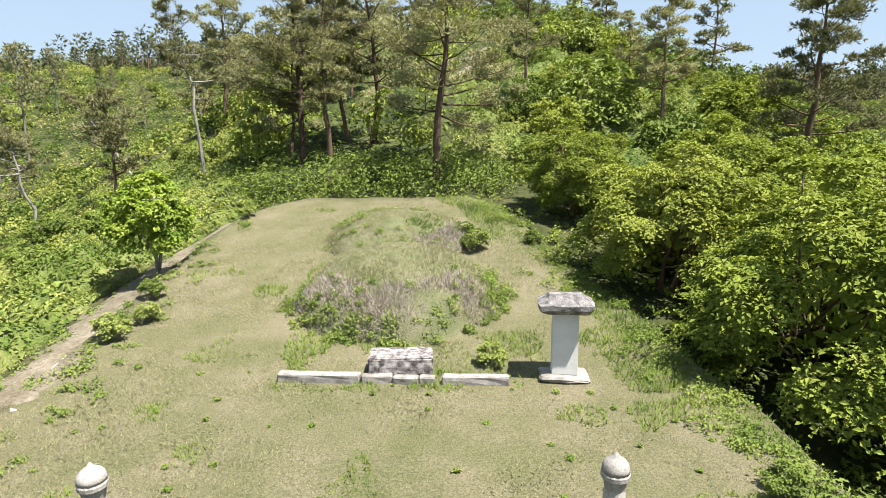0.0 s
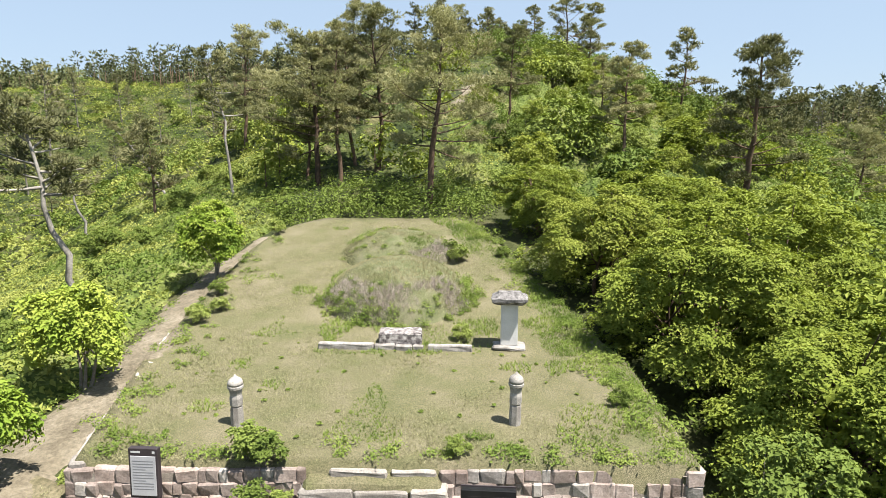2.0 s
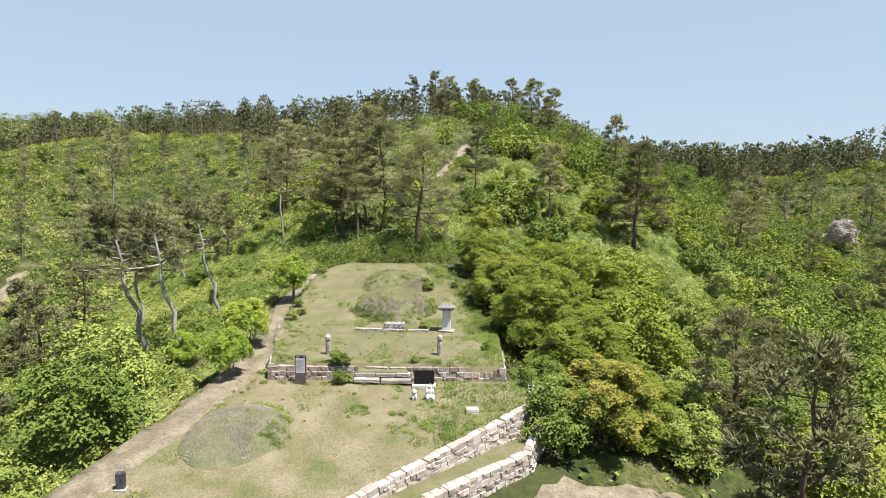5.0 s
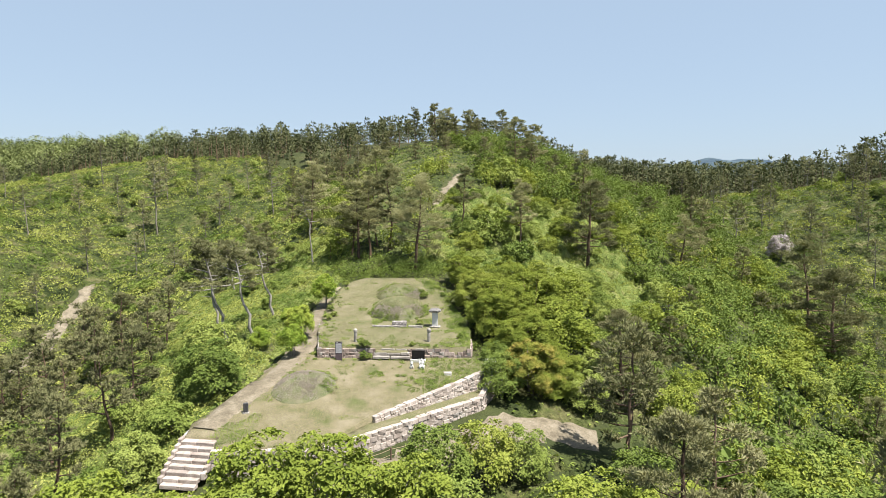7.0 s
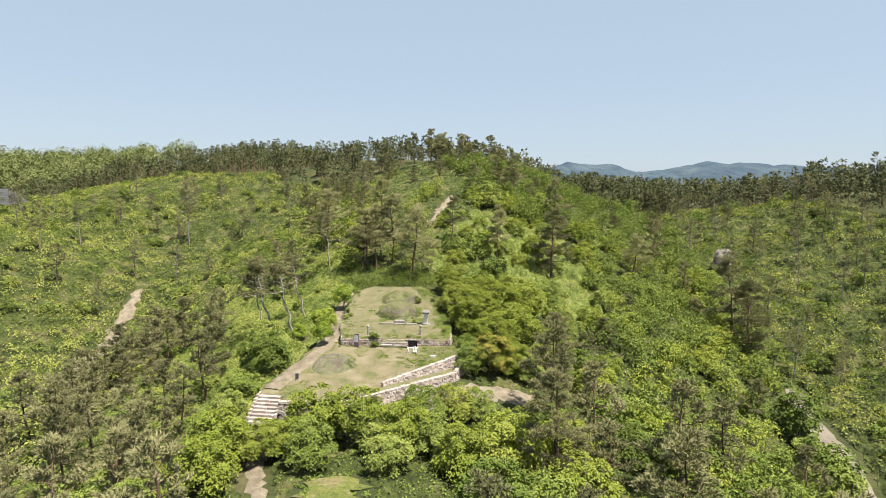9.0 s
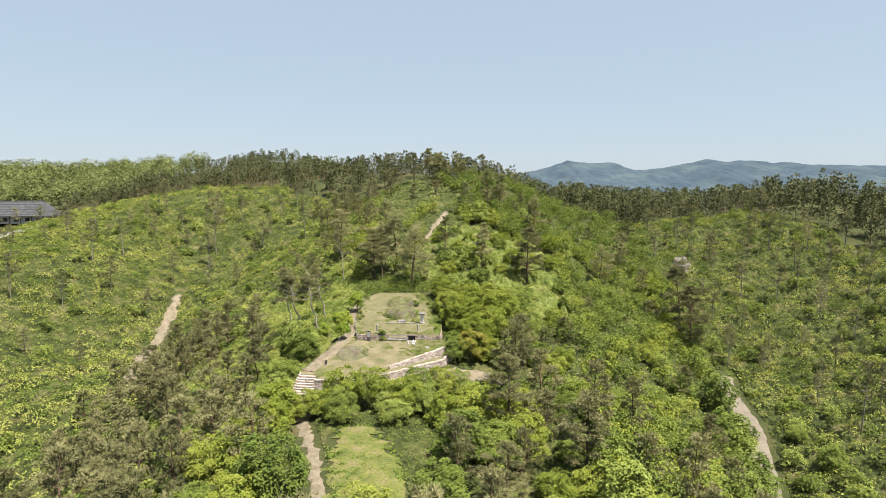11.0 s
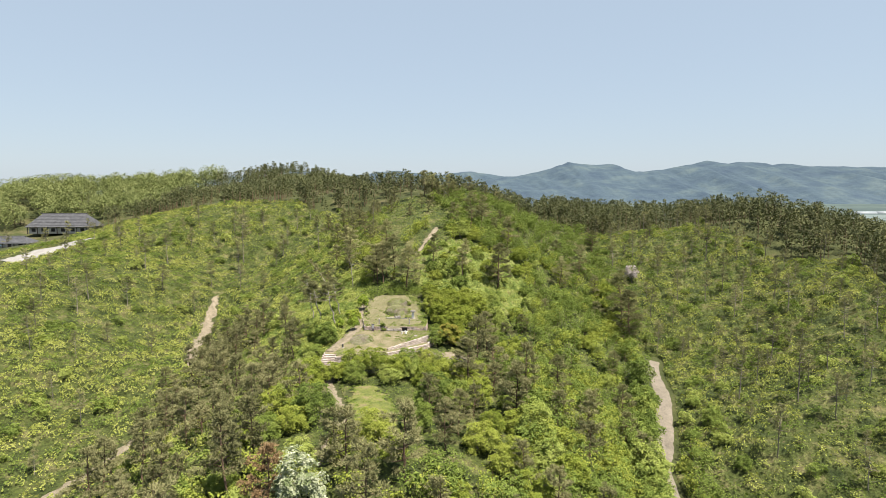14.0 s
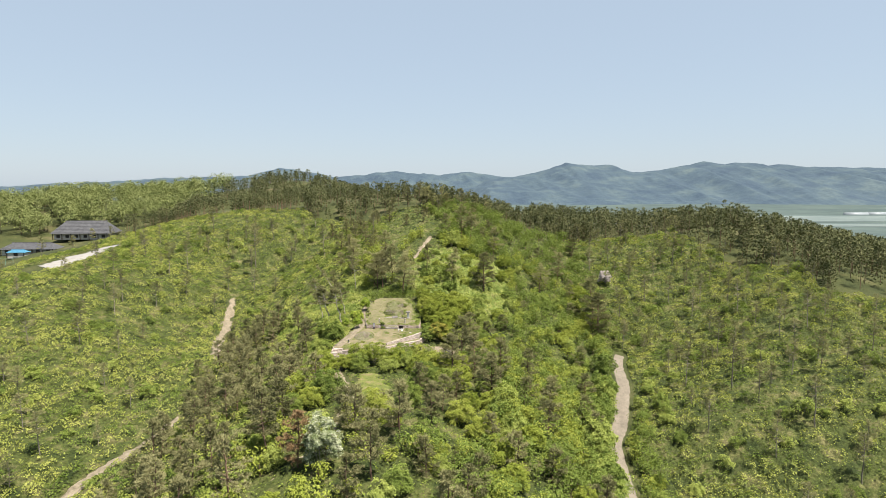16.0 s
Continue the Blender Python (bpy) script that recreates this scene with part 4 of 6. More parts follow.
BUSHES = [tree_kind("bush", "dark green rounded bush on the brush slope", "bush", *broad_parts(181 + i, h, r, 0.34, 12, 0.8, 0.05, 0.0, 2), M_bark_grey, M_leaf, "stem")
          for i, (h, r) in enumerate(((2.6, 1.7), (2.0, 1.9), (3.4, 1.7)))]
scatter(150, (-135, -18, -70, 120), 2.6, lambda x, y: x < -32, BUSHES, 0.6, 1.25, "bushes on the left slope", 13)
scatter(130, (58, 160, -70, 105), 2.6, lambda x, y: not right_wood(np.array(x), np.array(y)), BUSHES, 0.6, 1.25, "bushes on the right slope", 14)

# ---------------------------------------------------------------- far woods and brush (nobody could count them)


def front(x, y):
    """The spur just below the retaining walls."""
    return (x > -16) & (x < 22) & (y > -56) & (y < -18)


def behind(x, y):
    """The slope just behind the upper terrace."""
    return (x > 0) & (x < 30) & (y > 12) & (y < 48)


def forest(name, label, count, box, rule, hmin, hmax, material, seed, pine=True, crown_tris=70, base=0.2):
    rng = np.random.default_rng(seed)
    X, Y = rng.uniform(box[0], box[1], count * 3), rng.uniform(box[2], box[3], count * 3)
    ok = rule(X, Y) & off_track(X, Y, 1.5)
    X, Y = X[ok][:count], Y[ok][:count]
    n = len(X)
    Z = ground(X, Y)
    H = rng.uniform(hmin, hmax, n)
    buf, wood = Buf(), Buf()
    m = crown_tris
    i = np.repeat(np.arange(n), m)
    v = rng.random(n * m)
    a = rng.uniform(0, 6.28, n * m)
    if pine:
        tier = np.floor(v * 6) / 6 + 0.05
        rad = H[i] * (0.13 + 0.09 * rng.random(n))[i] * (1.02 - tier) ** 0.7 * np.sqrt(rng.random(n * m)) * 1.25 + 0.08
        zz = H[i] * (base + (1 - base) * (tier * 0.9 + 0.1 * rng.random(n * m)))
        P = np.stack([X[i] + np.cos(a) * rad, Y[i] + np.sin(a) * rad, Z[i] + zz], 1)
        buf.add(*blades(P, np.stack([np.cos(a) * 0.8, np.sin(a) * 0.8, np.full(n * m, 0.6)], 1), 0.85, 0.42, rng, 1, 0.5))
    else:
        lobes = 8
        lo = unit(rng.normal(size=(n, lobes, 3)) + (0, 0, 0.35))
        lc = lo * (H[:, None, None] * np.array((0.33, 0.33, 0.27))) * rng.uniform(0.5, 1.0, (n, lobes, 1))
        lr = H[:, None] * rng.uniform(0.17, 0.27, (n, lobes))
        pick = rng.integers(lobes, size=n * m)
        o = unit(rng.normal(size=(n * m, 3)) + lo[i, pick] * 0.8 + (0, 0, 0.4))
        P = np.stack([X[i], Y[i], Z[i] + H[i] * 0.58], 1) + lc[i, pick] + o * lr[i, pick][:, None] * rng.uniform(0.75, 1.1, (n * m, 1))
        buf.add(*leaves(P, o + (0, 0, 0.5) + rng.normal(size=(n * m, 3)) * 0.25, 0.80 if hmin > 6 else 0.34, rng))
        m2 = m // 6
        i2 = np.repeat(np.arange(n), m2)
        o = unit(rng.normal(size=(n * m2, 3)))
        P = np.stack([X[i2], Y[i2], Z[i2] + H[i2] * 0.5], 1) + o * (np.stack([H[i2] * 0.32, H[i2] * 0.32, H[i2] * 0.40], 1)) * rng.uniform(0.2, 0.9, (n * m2, 1))
        buf.add(*leaves(P, o + rng.normal(size=(n * m2, 3)) * 0.3, H[i2] * 0.13, rng))
    top = H * 0.85
    r = 0.07 + H * 0.005
    corner = np.array(((1, 0), (-0.5, 0.87), (-0.5, -0.87)))
    lowv = np.stack([X[:, None] + corner[None, :, 0] * r[:, None], Y[:, None] + corner[None, :, 1] * r[:, None], np.repeat((Z - 0.3)[:, None], 3, 1)], -1)
    topv = np.stack([X, Y, Z + top], -1)[:, None]
    wv = np.concatenate([lowv, topv], 1).reshape(-1, 3)
    b = np.arange(n)[:, None] * 4
    wood.add(wv, np.concatenate([b + (0, 1, 3), b + (1, 2, 3), b + (2, 0, 3)]))
    t = thing(name, label, "forest", kind="stuff")
    part("crowns", buf.mesh("crowns", material), t)["kind"] = "stuff"
    part("trunks", wood.mesh("trunks", M_bark), t)["kind"] = "stuff"


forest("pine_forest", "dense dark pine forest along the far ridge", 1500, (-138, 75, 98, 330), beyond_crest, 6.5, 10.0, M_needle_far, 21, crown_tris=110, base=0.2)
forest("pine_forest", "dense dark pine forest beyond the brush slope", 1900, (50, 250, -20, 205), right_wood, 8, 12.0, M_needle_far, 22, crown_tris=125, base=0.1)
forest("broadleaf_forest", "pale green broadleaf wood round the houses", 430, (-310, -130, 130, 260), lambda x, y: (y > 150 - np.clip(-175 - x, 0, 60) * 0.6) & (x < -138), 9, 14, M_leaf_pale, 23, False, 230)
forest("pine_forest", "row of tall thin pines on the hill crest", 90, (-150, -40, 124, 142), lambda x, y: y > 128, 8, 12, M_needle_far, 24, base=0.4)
forest("broadleaf_wood", "close green broadleaf wood on the flank of the spur", 560, (6, 60, -85, 110), lambda x, y: ~near_top(x, y) & (np.hypot(x - 9, y + 2) > 17) & ~behind(x, y) & ~front(x, y) & (x < 58 + 0.12 * y), 3.2, 5.8, M_leaf, 25, False, 180)
forest("broadleaf_wood", "yellow-green maples in the wood of the spur", 260, (-16, 58, -90, 60), lambda x, y: ~near_top(x, y) & (np.hypot(x - 2, y + 2) > 24) & ~behind(x, y) & ~front(x, y) & (x < 58 + 0.12 * y) & ~((x > -9) & (x < 7) & (y < -28) & (y > -54)), 3.0, 5.2, M_leaf_yellow, 26, False, 180)
forest("broadleaf_wood", "green shrubs and small trees below the pines", 260, (-40, -11.5, -80, 100), lambda x, y: ~near_top(x, y) & (x > -20 - np.abs(y) * 0.25) & ~((x > -34) & (y > -26) & (y < 36)), 1.4, 3.0, M_leaf, 27, False, 110)


def brush(name, label, count, box, rule, leaf, radius, height, per, material, seed, category="brush"):
    """Low brush over the slopes: joined puffs of leaves, taller and lower by patches."""
    rng = np.random.default_rng(seed)
    X, Y = rng.uniform(box[0], box[1], count * 3), rng.uniform(box[2], box[3], count * 3)
    ok = rule(X, Y) & (off_track(X, Y, 0.4) | (name in ("clearing_grass", "path_weeds")))
    X, Y = X[ok][:count], Y[ok][:count]
    n = len(X)
    Z = ground(X, Y)
    s = np.clip(0.75 + 0.5 * waves(X, Y, 6, seed) + rng.normal(size=n) * 0.2, 0.35, 1.7)
    i = np.repeat(np.arange(n), per)
    o = unit(rng.normal(size=(n * per, 3)) + (0, 0, 0.55))
    o[:, 2] = np.abs(o[:, 2])
    P = np.stack([X[i], Y[i], Z[i] + 0.05], 1) + o * np.stack([radius * s[i], radius * s[i], height * s[i]], 1) * rng.uniform(0.3, 1.1, (n * per, 1)) ** 0.7
    buf = Buf().add(*leaves(P, o * 0.6 + (0, 0, 0.7) + rng.normal(size=(n * per, 3)) * 0.4, leaf * (0.6 + 0.4 * s[i]), rng))
    return tagged(new(name, buf.mesh(name, material)), label, category, kind="stuff")


def puffs(x, y, cell, height, seed):
    """The height of a lumpy shrub canopy: one uneven dome for each jittered cell."""
    ix, iy = np.floor(x / cell).astype(int), np.floor(y / cell).astype(int)
    rng = np.random.default_rng(seed)
    tab = rng.random((64, 64, 4))
    best = np.zeros(np.shape(x))
    for dx in (-1, 0, 1):
        for dy in (-1, 0, 1):
            t = tab[(ix + dx) % 64, (iy + dy) % 64]
            cx, cy = (ix + dx + t[..., 0]) * cell, (iy + dy + t[..., 1]) * cell
            r = cell * (0.42 + 0.42 * t[..., 2])
            d = ((x - cx) ** 2 + (y - cy) ** 2) / r ** 2
            best = np.maximum(best, np.clip(1 - d, 0, 1) ** 0.42 * height * (0.4 + 0.9 * t[..., 3] ** 1.5))
    return best


def carpet(name, label, box, rule, step, cell, height, leaf, per_m2, material, seed, under, rough=0.45, sheet=0.8, bare=0.4):
    """Brush that covers a slope: a lumpy canopy sheet, and leaves all over it that follow its domes."""
    rng = np.random.default_rng(seed)
    xs, ys = np.arange(box[0], box[1], step), np.arange(box[2], box[3], step)
    X, Y = np.meshgrid(xs, ys, indexing="ij")
    X, Y = X + rng.uniform(-0.3, 0.3, X.shape) * step, Y + rng.uniform(-0.3, 0.3, Y.shape) * step
    top = lambda x, y: puffs(x, y, cell, height, seed) * (0.7 + 0.45 * waves(x, y, 14, seed)) + puffs(x, y, cell * 0.42, height * 0.35, seed + 1)
    ok = rule(X, Y) & off_track(X, Y, 0.3)
    edge = lambda x, y: 0.2 + 0.8 * np.mean([off_track(x, y, e) & rule(x - e + 0.3, y) & rule(x + e - 0.3, y) for e in (0.5, 0.9, 1.4)], axis=0)
    Z = ground(X, Y) + np.where(ok, top(X, Y) * edge(X, Y) * sheet + rng.uniform(-0.5, 0.5, X.shape) * rough, -0.6)
    i = np.arange(X.size).reshape(X.shape)
    keep = (ok[:-1, :-1] | ok[1:, 1:] | ok[1:, :-1] | ok[:-1, 1:]).reshape(-1)
    Q = np.stack([i[:-1, :-1], i[1:, :-1], i[1:, 1:], i[:-1, 1:]], -1).reshape(-1, 4)[keep]
    F = np.concatenate([Q[:, (0, 1, 2)], Q[:, (0, 2, 3)]])
    usedv = np.unique(F)
    remap = np.zeros(X.size, int)
    remap[usedv] = np.arange(len(usedv))
    t = thing(name, label, "brush", kind="stuff")
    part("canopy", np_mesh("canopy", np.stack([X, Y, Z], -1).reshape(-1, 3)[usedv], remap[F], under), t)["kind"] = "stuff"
    n = int((box[1] - box[0]) * (box[3] - box[2]) * per_m2)
    x, y = rng.uniform(box[0], box[1], n), rng.uniform(box[2], box[3], n)
    k = rule(x, y) & off_track(x, y, 0.4)
    x, y = x[k], y[k]
    shore = edge(x, y)
    z = top(x, y)
    k = z > height * rng.uniform(bare * 0.5, bare * 1.3, len(x))
    x, y, z, shore = x[k], y[k], z[k], shore[k]
    n = len(x)
    gx, gy = (top(x + 0.15, y) - z) / 0.15, (top(x, y + 0.15) - z) / 0.15
    N = unit(np.stack([-gx, -gy, np.full(n, 0.9)], 1)) + rng.normal(size=(n, 3)) * 0.25
    P = np.stack([x, y, ground(x, y) + z * shore + rng.uniform(-0.05, 0.35, n) * leaf * 1.6], 1)
    part("leaves", Buf().add(*leaves(P, N, leaf * (0.7 + 0.5 * rng.random(n)), rng)).mesh("leaves", material), t)["kind"] = "stuff"


path_left = lambda y: np.interp(y, (-18.6, -15, -11, -7.3, -5.1, -2.8, 1.1, 6.4, 10, 14.5, 18, 36), (-12.3, -11.8, -10.9, -10.6, -10.3, -9.8, -9.8, -10.5, -10.5, -10.0, -9.0, -9.0))
verge = lambda x, y: (x > -18) & (y > -14) & (y < 32)
near_left = lambda x, y: (x > -32.5) & (y > -24.5) & (y < 34.5)
left_side = lambda x, y: (x < -12.6) & ~beyond_crest(x, y) & ~near_left(x, y) & (y > -72 + 5 * np.sin(x / 4))
right_side = lambda x, y: (x > 55.5) & (y > -72 + 5 * np.sin(x / 4)) & ~right_wood(x, y)
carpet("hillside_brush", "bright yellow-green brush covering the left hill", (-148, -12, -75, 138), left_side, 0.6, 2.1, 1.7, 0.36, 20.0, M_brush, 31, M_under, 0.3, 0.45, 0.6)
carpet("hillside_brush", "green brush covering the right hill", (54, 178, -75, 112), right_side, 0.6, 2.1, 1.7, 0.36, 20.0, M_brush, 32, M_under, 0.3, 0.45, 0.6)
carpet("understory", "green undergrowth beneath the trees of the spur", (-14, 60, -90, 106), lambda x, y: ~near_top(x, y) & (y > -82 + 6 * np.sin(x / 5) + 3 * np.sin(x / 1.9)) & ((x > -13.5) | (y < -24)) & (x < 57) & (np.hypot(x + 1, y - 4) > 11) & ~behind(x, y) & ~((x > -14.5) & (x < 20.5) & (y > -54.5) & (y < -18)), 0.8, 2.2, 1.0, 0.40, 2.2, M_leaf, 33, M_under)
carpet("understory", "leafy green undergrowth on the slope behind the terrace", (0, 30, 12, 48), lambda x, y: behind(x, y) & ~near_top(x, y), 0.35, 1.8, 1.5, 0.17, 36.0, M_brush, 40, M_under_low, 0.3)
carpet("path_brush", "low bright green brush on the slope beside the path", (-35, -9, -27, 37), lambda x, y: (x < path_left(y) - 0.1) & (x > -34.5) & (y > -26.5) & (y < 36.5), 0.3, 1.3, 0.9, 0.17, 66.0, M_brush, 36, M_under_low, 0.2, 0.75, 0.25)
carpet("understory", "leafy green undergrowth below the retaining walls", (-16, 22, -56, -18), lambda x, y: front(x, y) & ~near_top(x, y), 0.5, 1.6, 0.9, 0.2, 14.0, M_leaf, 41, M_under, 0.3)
brush("pine_hedge", "dark green shrubs under the pines behind the mounds", 260, (-12, 9, 15.6, 24), lambda x, y: y > 15.8 + 0.02 * x * x, 0.16, 0.75, 1.35, 70, M_leaf, 35)
brush("path_weeds", "green weeds and grass along the earth path", 420, (-13, -7.5, -20, 12), lambda x, y: (np.abs(x - path_left(y)) < 0.35) | ((y > -4) & (np.abs(x - path_left(y) - 1.7) < 0.3)), 0.08, 0.26, 0.26, 30, M_weed, 38)
brush("clearing_grass", "tall grass and weeds over the clearing", 240, (-5, 6, -54, -29), lambda x, y: (np.abs(x - np.interp(y, (-52, -46.7, -41, -34), (3, 1.8, 0.2, -2.0))) < 3.6) & (waves(x, y, 2.5, 4) > -0.1), 0.20, 0.5, 0.35, 22, M_weed, 39)
brush("terrace_hedge", "leafy green undergrowth at the edge of the upper terrace", 900, (-16, 11, -8, 26), lambda x, y: ~((x > -11.6) & (x < -6.5) & (y < 15)), 0.15, 0.42, 0.6, 26, M_leaf, 34)

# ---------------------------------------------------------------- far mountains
# Aerial haze is put into the bluish tones and the faint emission below.
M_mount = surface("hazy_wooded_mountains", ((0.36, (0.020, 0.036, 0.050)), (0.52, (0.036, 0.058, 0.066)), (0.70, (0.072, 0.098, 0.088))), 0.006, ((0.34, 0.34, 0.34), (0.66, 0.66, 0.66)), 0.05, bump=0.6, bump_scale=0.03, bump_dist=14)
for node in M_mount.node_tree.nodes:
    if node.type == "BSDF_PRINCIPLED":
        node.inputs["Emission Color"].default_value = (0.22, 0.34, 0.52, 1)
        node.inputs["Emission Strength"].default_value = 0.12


def mountains(name, label, y0, profile, depth, seed):
    """A range as a relief of spurs: foot, slopes and a crest that follows the profile of x, z."""
    profile = np.asarray(profile, float)
    xs = np.linspace(profile[0, 0], profile[-1, 0], 420)
    crest = np.interp(xs, profile[:, 0], profile[:, 1])
    crest = crest + waves(xs, xs * 0 + seed, 90, seed) * 5 + waves(xs, xs * 0 + seed, 35, seed + 1) * 2.5
    v = np.linspace(0, 1.3, 64)
    X, Vv = np.meshgrid(xs, v, indexing="ij")
    rise = np.where(Vv < 1, Vv ** 1.15, 1 - (Vv - 1) * 1.5)
    ridge = lambda u, w, size, k: 1 - 2 * np.abs(waves(u, w, size, k))
    drift = X + waves(X, Vv * 500, 260, seed + 6) * 90
    spur = (ridge(drift, Vv * 130, 230, seed + 2) * 44 + ridge(drift + Vv * 120, Vv * 170, 95, seed + 3) * 24 + ridge(X, Vv * 300, 40, seed + 7) * 8) * np.clip(Vv, 0, 1) ** 0.7 * np.clip(1.04 - Vv, 0, 1) ** 0.8 * 1.7
    Z = -52 + (crest[:, None] + 52) * rise + spur
    Y = y0 + Vv * depth + waves(X, Vv * 9, 300, seed + 4) * 60 * np.clip(1 - Vv, 0, 1)
    i = np.arange(X.size).reshape(X.shape)
    F = np.stack([i[:-1, :-1], i[1:, :-1], i[1:, 1:], i[:-1, 1:]], -1).reshape(-1, 4)
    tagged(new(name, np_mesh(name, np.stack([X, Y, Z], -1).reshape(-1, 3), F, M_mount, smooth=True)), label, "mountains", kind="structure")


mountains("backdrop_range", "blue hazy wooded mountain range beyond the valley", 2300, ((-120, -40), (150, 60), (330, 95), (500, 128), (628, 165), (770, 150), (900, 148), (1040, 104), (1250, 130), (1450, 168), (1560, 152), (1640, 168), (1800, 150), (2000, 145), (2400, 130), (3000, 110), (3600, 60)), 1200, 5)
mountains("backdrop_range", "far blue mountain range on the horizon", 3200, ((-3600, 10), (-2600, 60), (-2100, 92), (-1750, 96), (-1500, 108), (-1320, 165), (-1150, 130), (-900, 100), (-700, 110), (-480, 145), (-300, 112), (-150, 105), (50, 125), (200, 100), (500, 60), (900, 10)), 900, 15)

# ---------------------------------------------------------------- masonry
M_kerb = surface("lichened_granite", ((0.35, (0.22, 0.20, 0.185)), (0.6, (0.39, 0.365, 0.34)), (0.8, (0.52, 0.495, 0.47))), 4.0, ((0.25, 0.25, 0.25), (0.75, 0.75, 0.75)), 55.0, bump=0.6, bump_scale=45, bump_dist=0.012, spread=0.1)
M_table = surface("moss_stained_granite", ((0.38, (0.10, 0.085, 0.085)), (0.52, (0.33, 0.30, 0.29)), (0.66, (0.62, 0.59, 0.56))), 8.0, ((0.3, 0.3, 0.3), (0.7, 0.7, 0.7)), 40.0, bump=0.6, bump_scale=45, bump_dist=0.01)
M_red_stone = surface("reddish_fieldstone", ((0.35, (0.27, 0.205, 0.175)), (0.58, (0.41, 0.335, 0.30)), (0.8, (0.55, 0.485, 0.445))), 2.2, ((0.3, 0.3, 0.3), (0.7, 0.7, 0.7)), 22.0, bump=0.6, bump_scale=26, bump_dist=0.02, spread=0.16)
M_grey_stone = surface("dark_grey_fieldstone", ((0.35, (0.29, 0.26, 0.235)), (0.58, (0.46, 0.42, 0.385)), (0.8, (0.60, 0.56, 0.52))), 2.2, ((0.3, 0.3, 0.3), (0.7, 0.7, 0.7)), 22.0, bump=0.6, bump_scale=26, bump_dist=0.02, spread=0.15)
M_white_stone = surface("white_granite", ((0.35, (0.62, 0.61, 0.59)), (0.7, (0.76, 0.75, 0.73))), 3.0, ((0.42, 0.42, 0.42), (0.58, 0.58, 0.58)), 60.0, rough=0.7, bump=0.2, bump_scale=60, bump_dist=0.004, world_space=False)
M_black_stone = surface("polished_black_granite", ((0.35, (0.012, 0.012, 0.013)), (0.7, (0.022, 0.021, 0.021))), 6.0, ((0.42, 0.42, 0.42), (0.58, 0.58, 0.58)), 120.0, rough=0.22, bump=0.05, bump_scale=60, bump_dist=0.002, world_space=False)
M_joint = surface("earth_joints", ((0.35, (0.26, 0.22, 0.185)), (0.7, (0.40, 0.35, 0.30))), 4.0, ((0.3, 0.3, 0.3), (0.7, 0.7, 0.7)), 30.0, bump=0.5)


def finish(bm, name, *mats, smooth=False):
    me = bpy.data.meshes.new(name)
    bmesh.ops.recalc_face_normals(bm, faces=bm.faces[:])
    bm.to_mesh(me)
    bm.free()
    for m in mats:
        me.materials.append(m)
    for p in me.polygons:
        p.use_smooth = smooth
    return me


def block(sx, sy, sz, bevel=0.02, rough=0.0, seed=0, segments=1, cuts=0):
    """A worn block on z = 0, its centre at the origin in x and y."""
    bm = bmesh.new()
    bmesh.ops.create_cube(bm, size=1)
    bmesh.ops.scale(bm, vec=(sx, sy, sz), verts=bm.verts)
    if cuts:
        bmesh.ops.subdivide_edges(bm, edges=bm.edges[:], cuts=cuts, use_grid_fill=True)
    if bevel:
        sharp = [e for e in bm.edges if e.calc_face_angle(0) > 0.5]
        bmesh.ops.bevel(bm, geom=sharp, offset=bevel, segments=segments, affect="EDGES")
    rng = random.Random(seed)
    if rough:
        for v in bm.verts:
            q = v.co * 3.1 + Vector((seed * 3.7, seed, 0))
            v.co += Vector((noise.noise(q), noise.noise(q + Vector((7, 0, 0))), noise.noise(q + Vector((0, 7, 0))))) * rough + Vector([rng.uniform(-1, 1) * rough * 0.3 for _ in range(3)])
    for v in bm.verts:
        v.co.z += sz / 2
    return bm


STONES = {}


def stone_mesh(material, k):
    """One of seven uneven unit stones: front to -y, one metre in each way."""
    key = (material.name, k)
    if key not in STONES:
        bm = block(1, 1, 1, 0.11, 0.085, 40 + k)
        for v in bm.verts:
            v.co.z -= 0.5
        STONES[key] = finish(bm, "stone", material)
    return STONES[key]


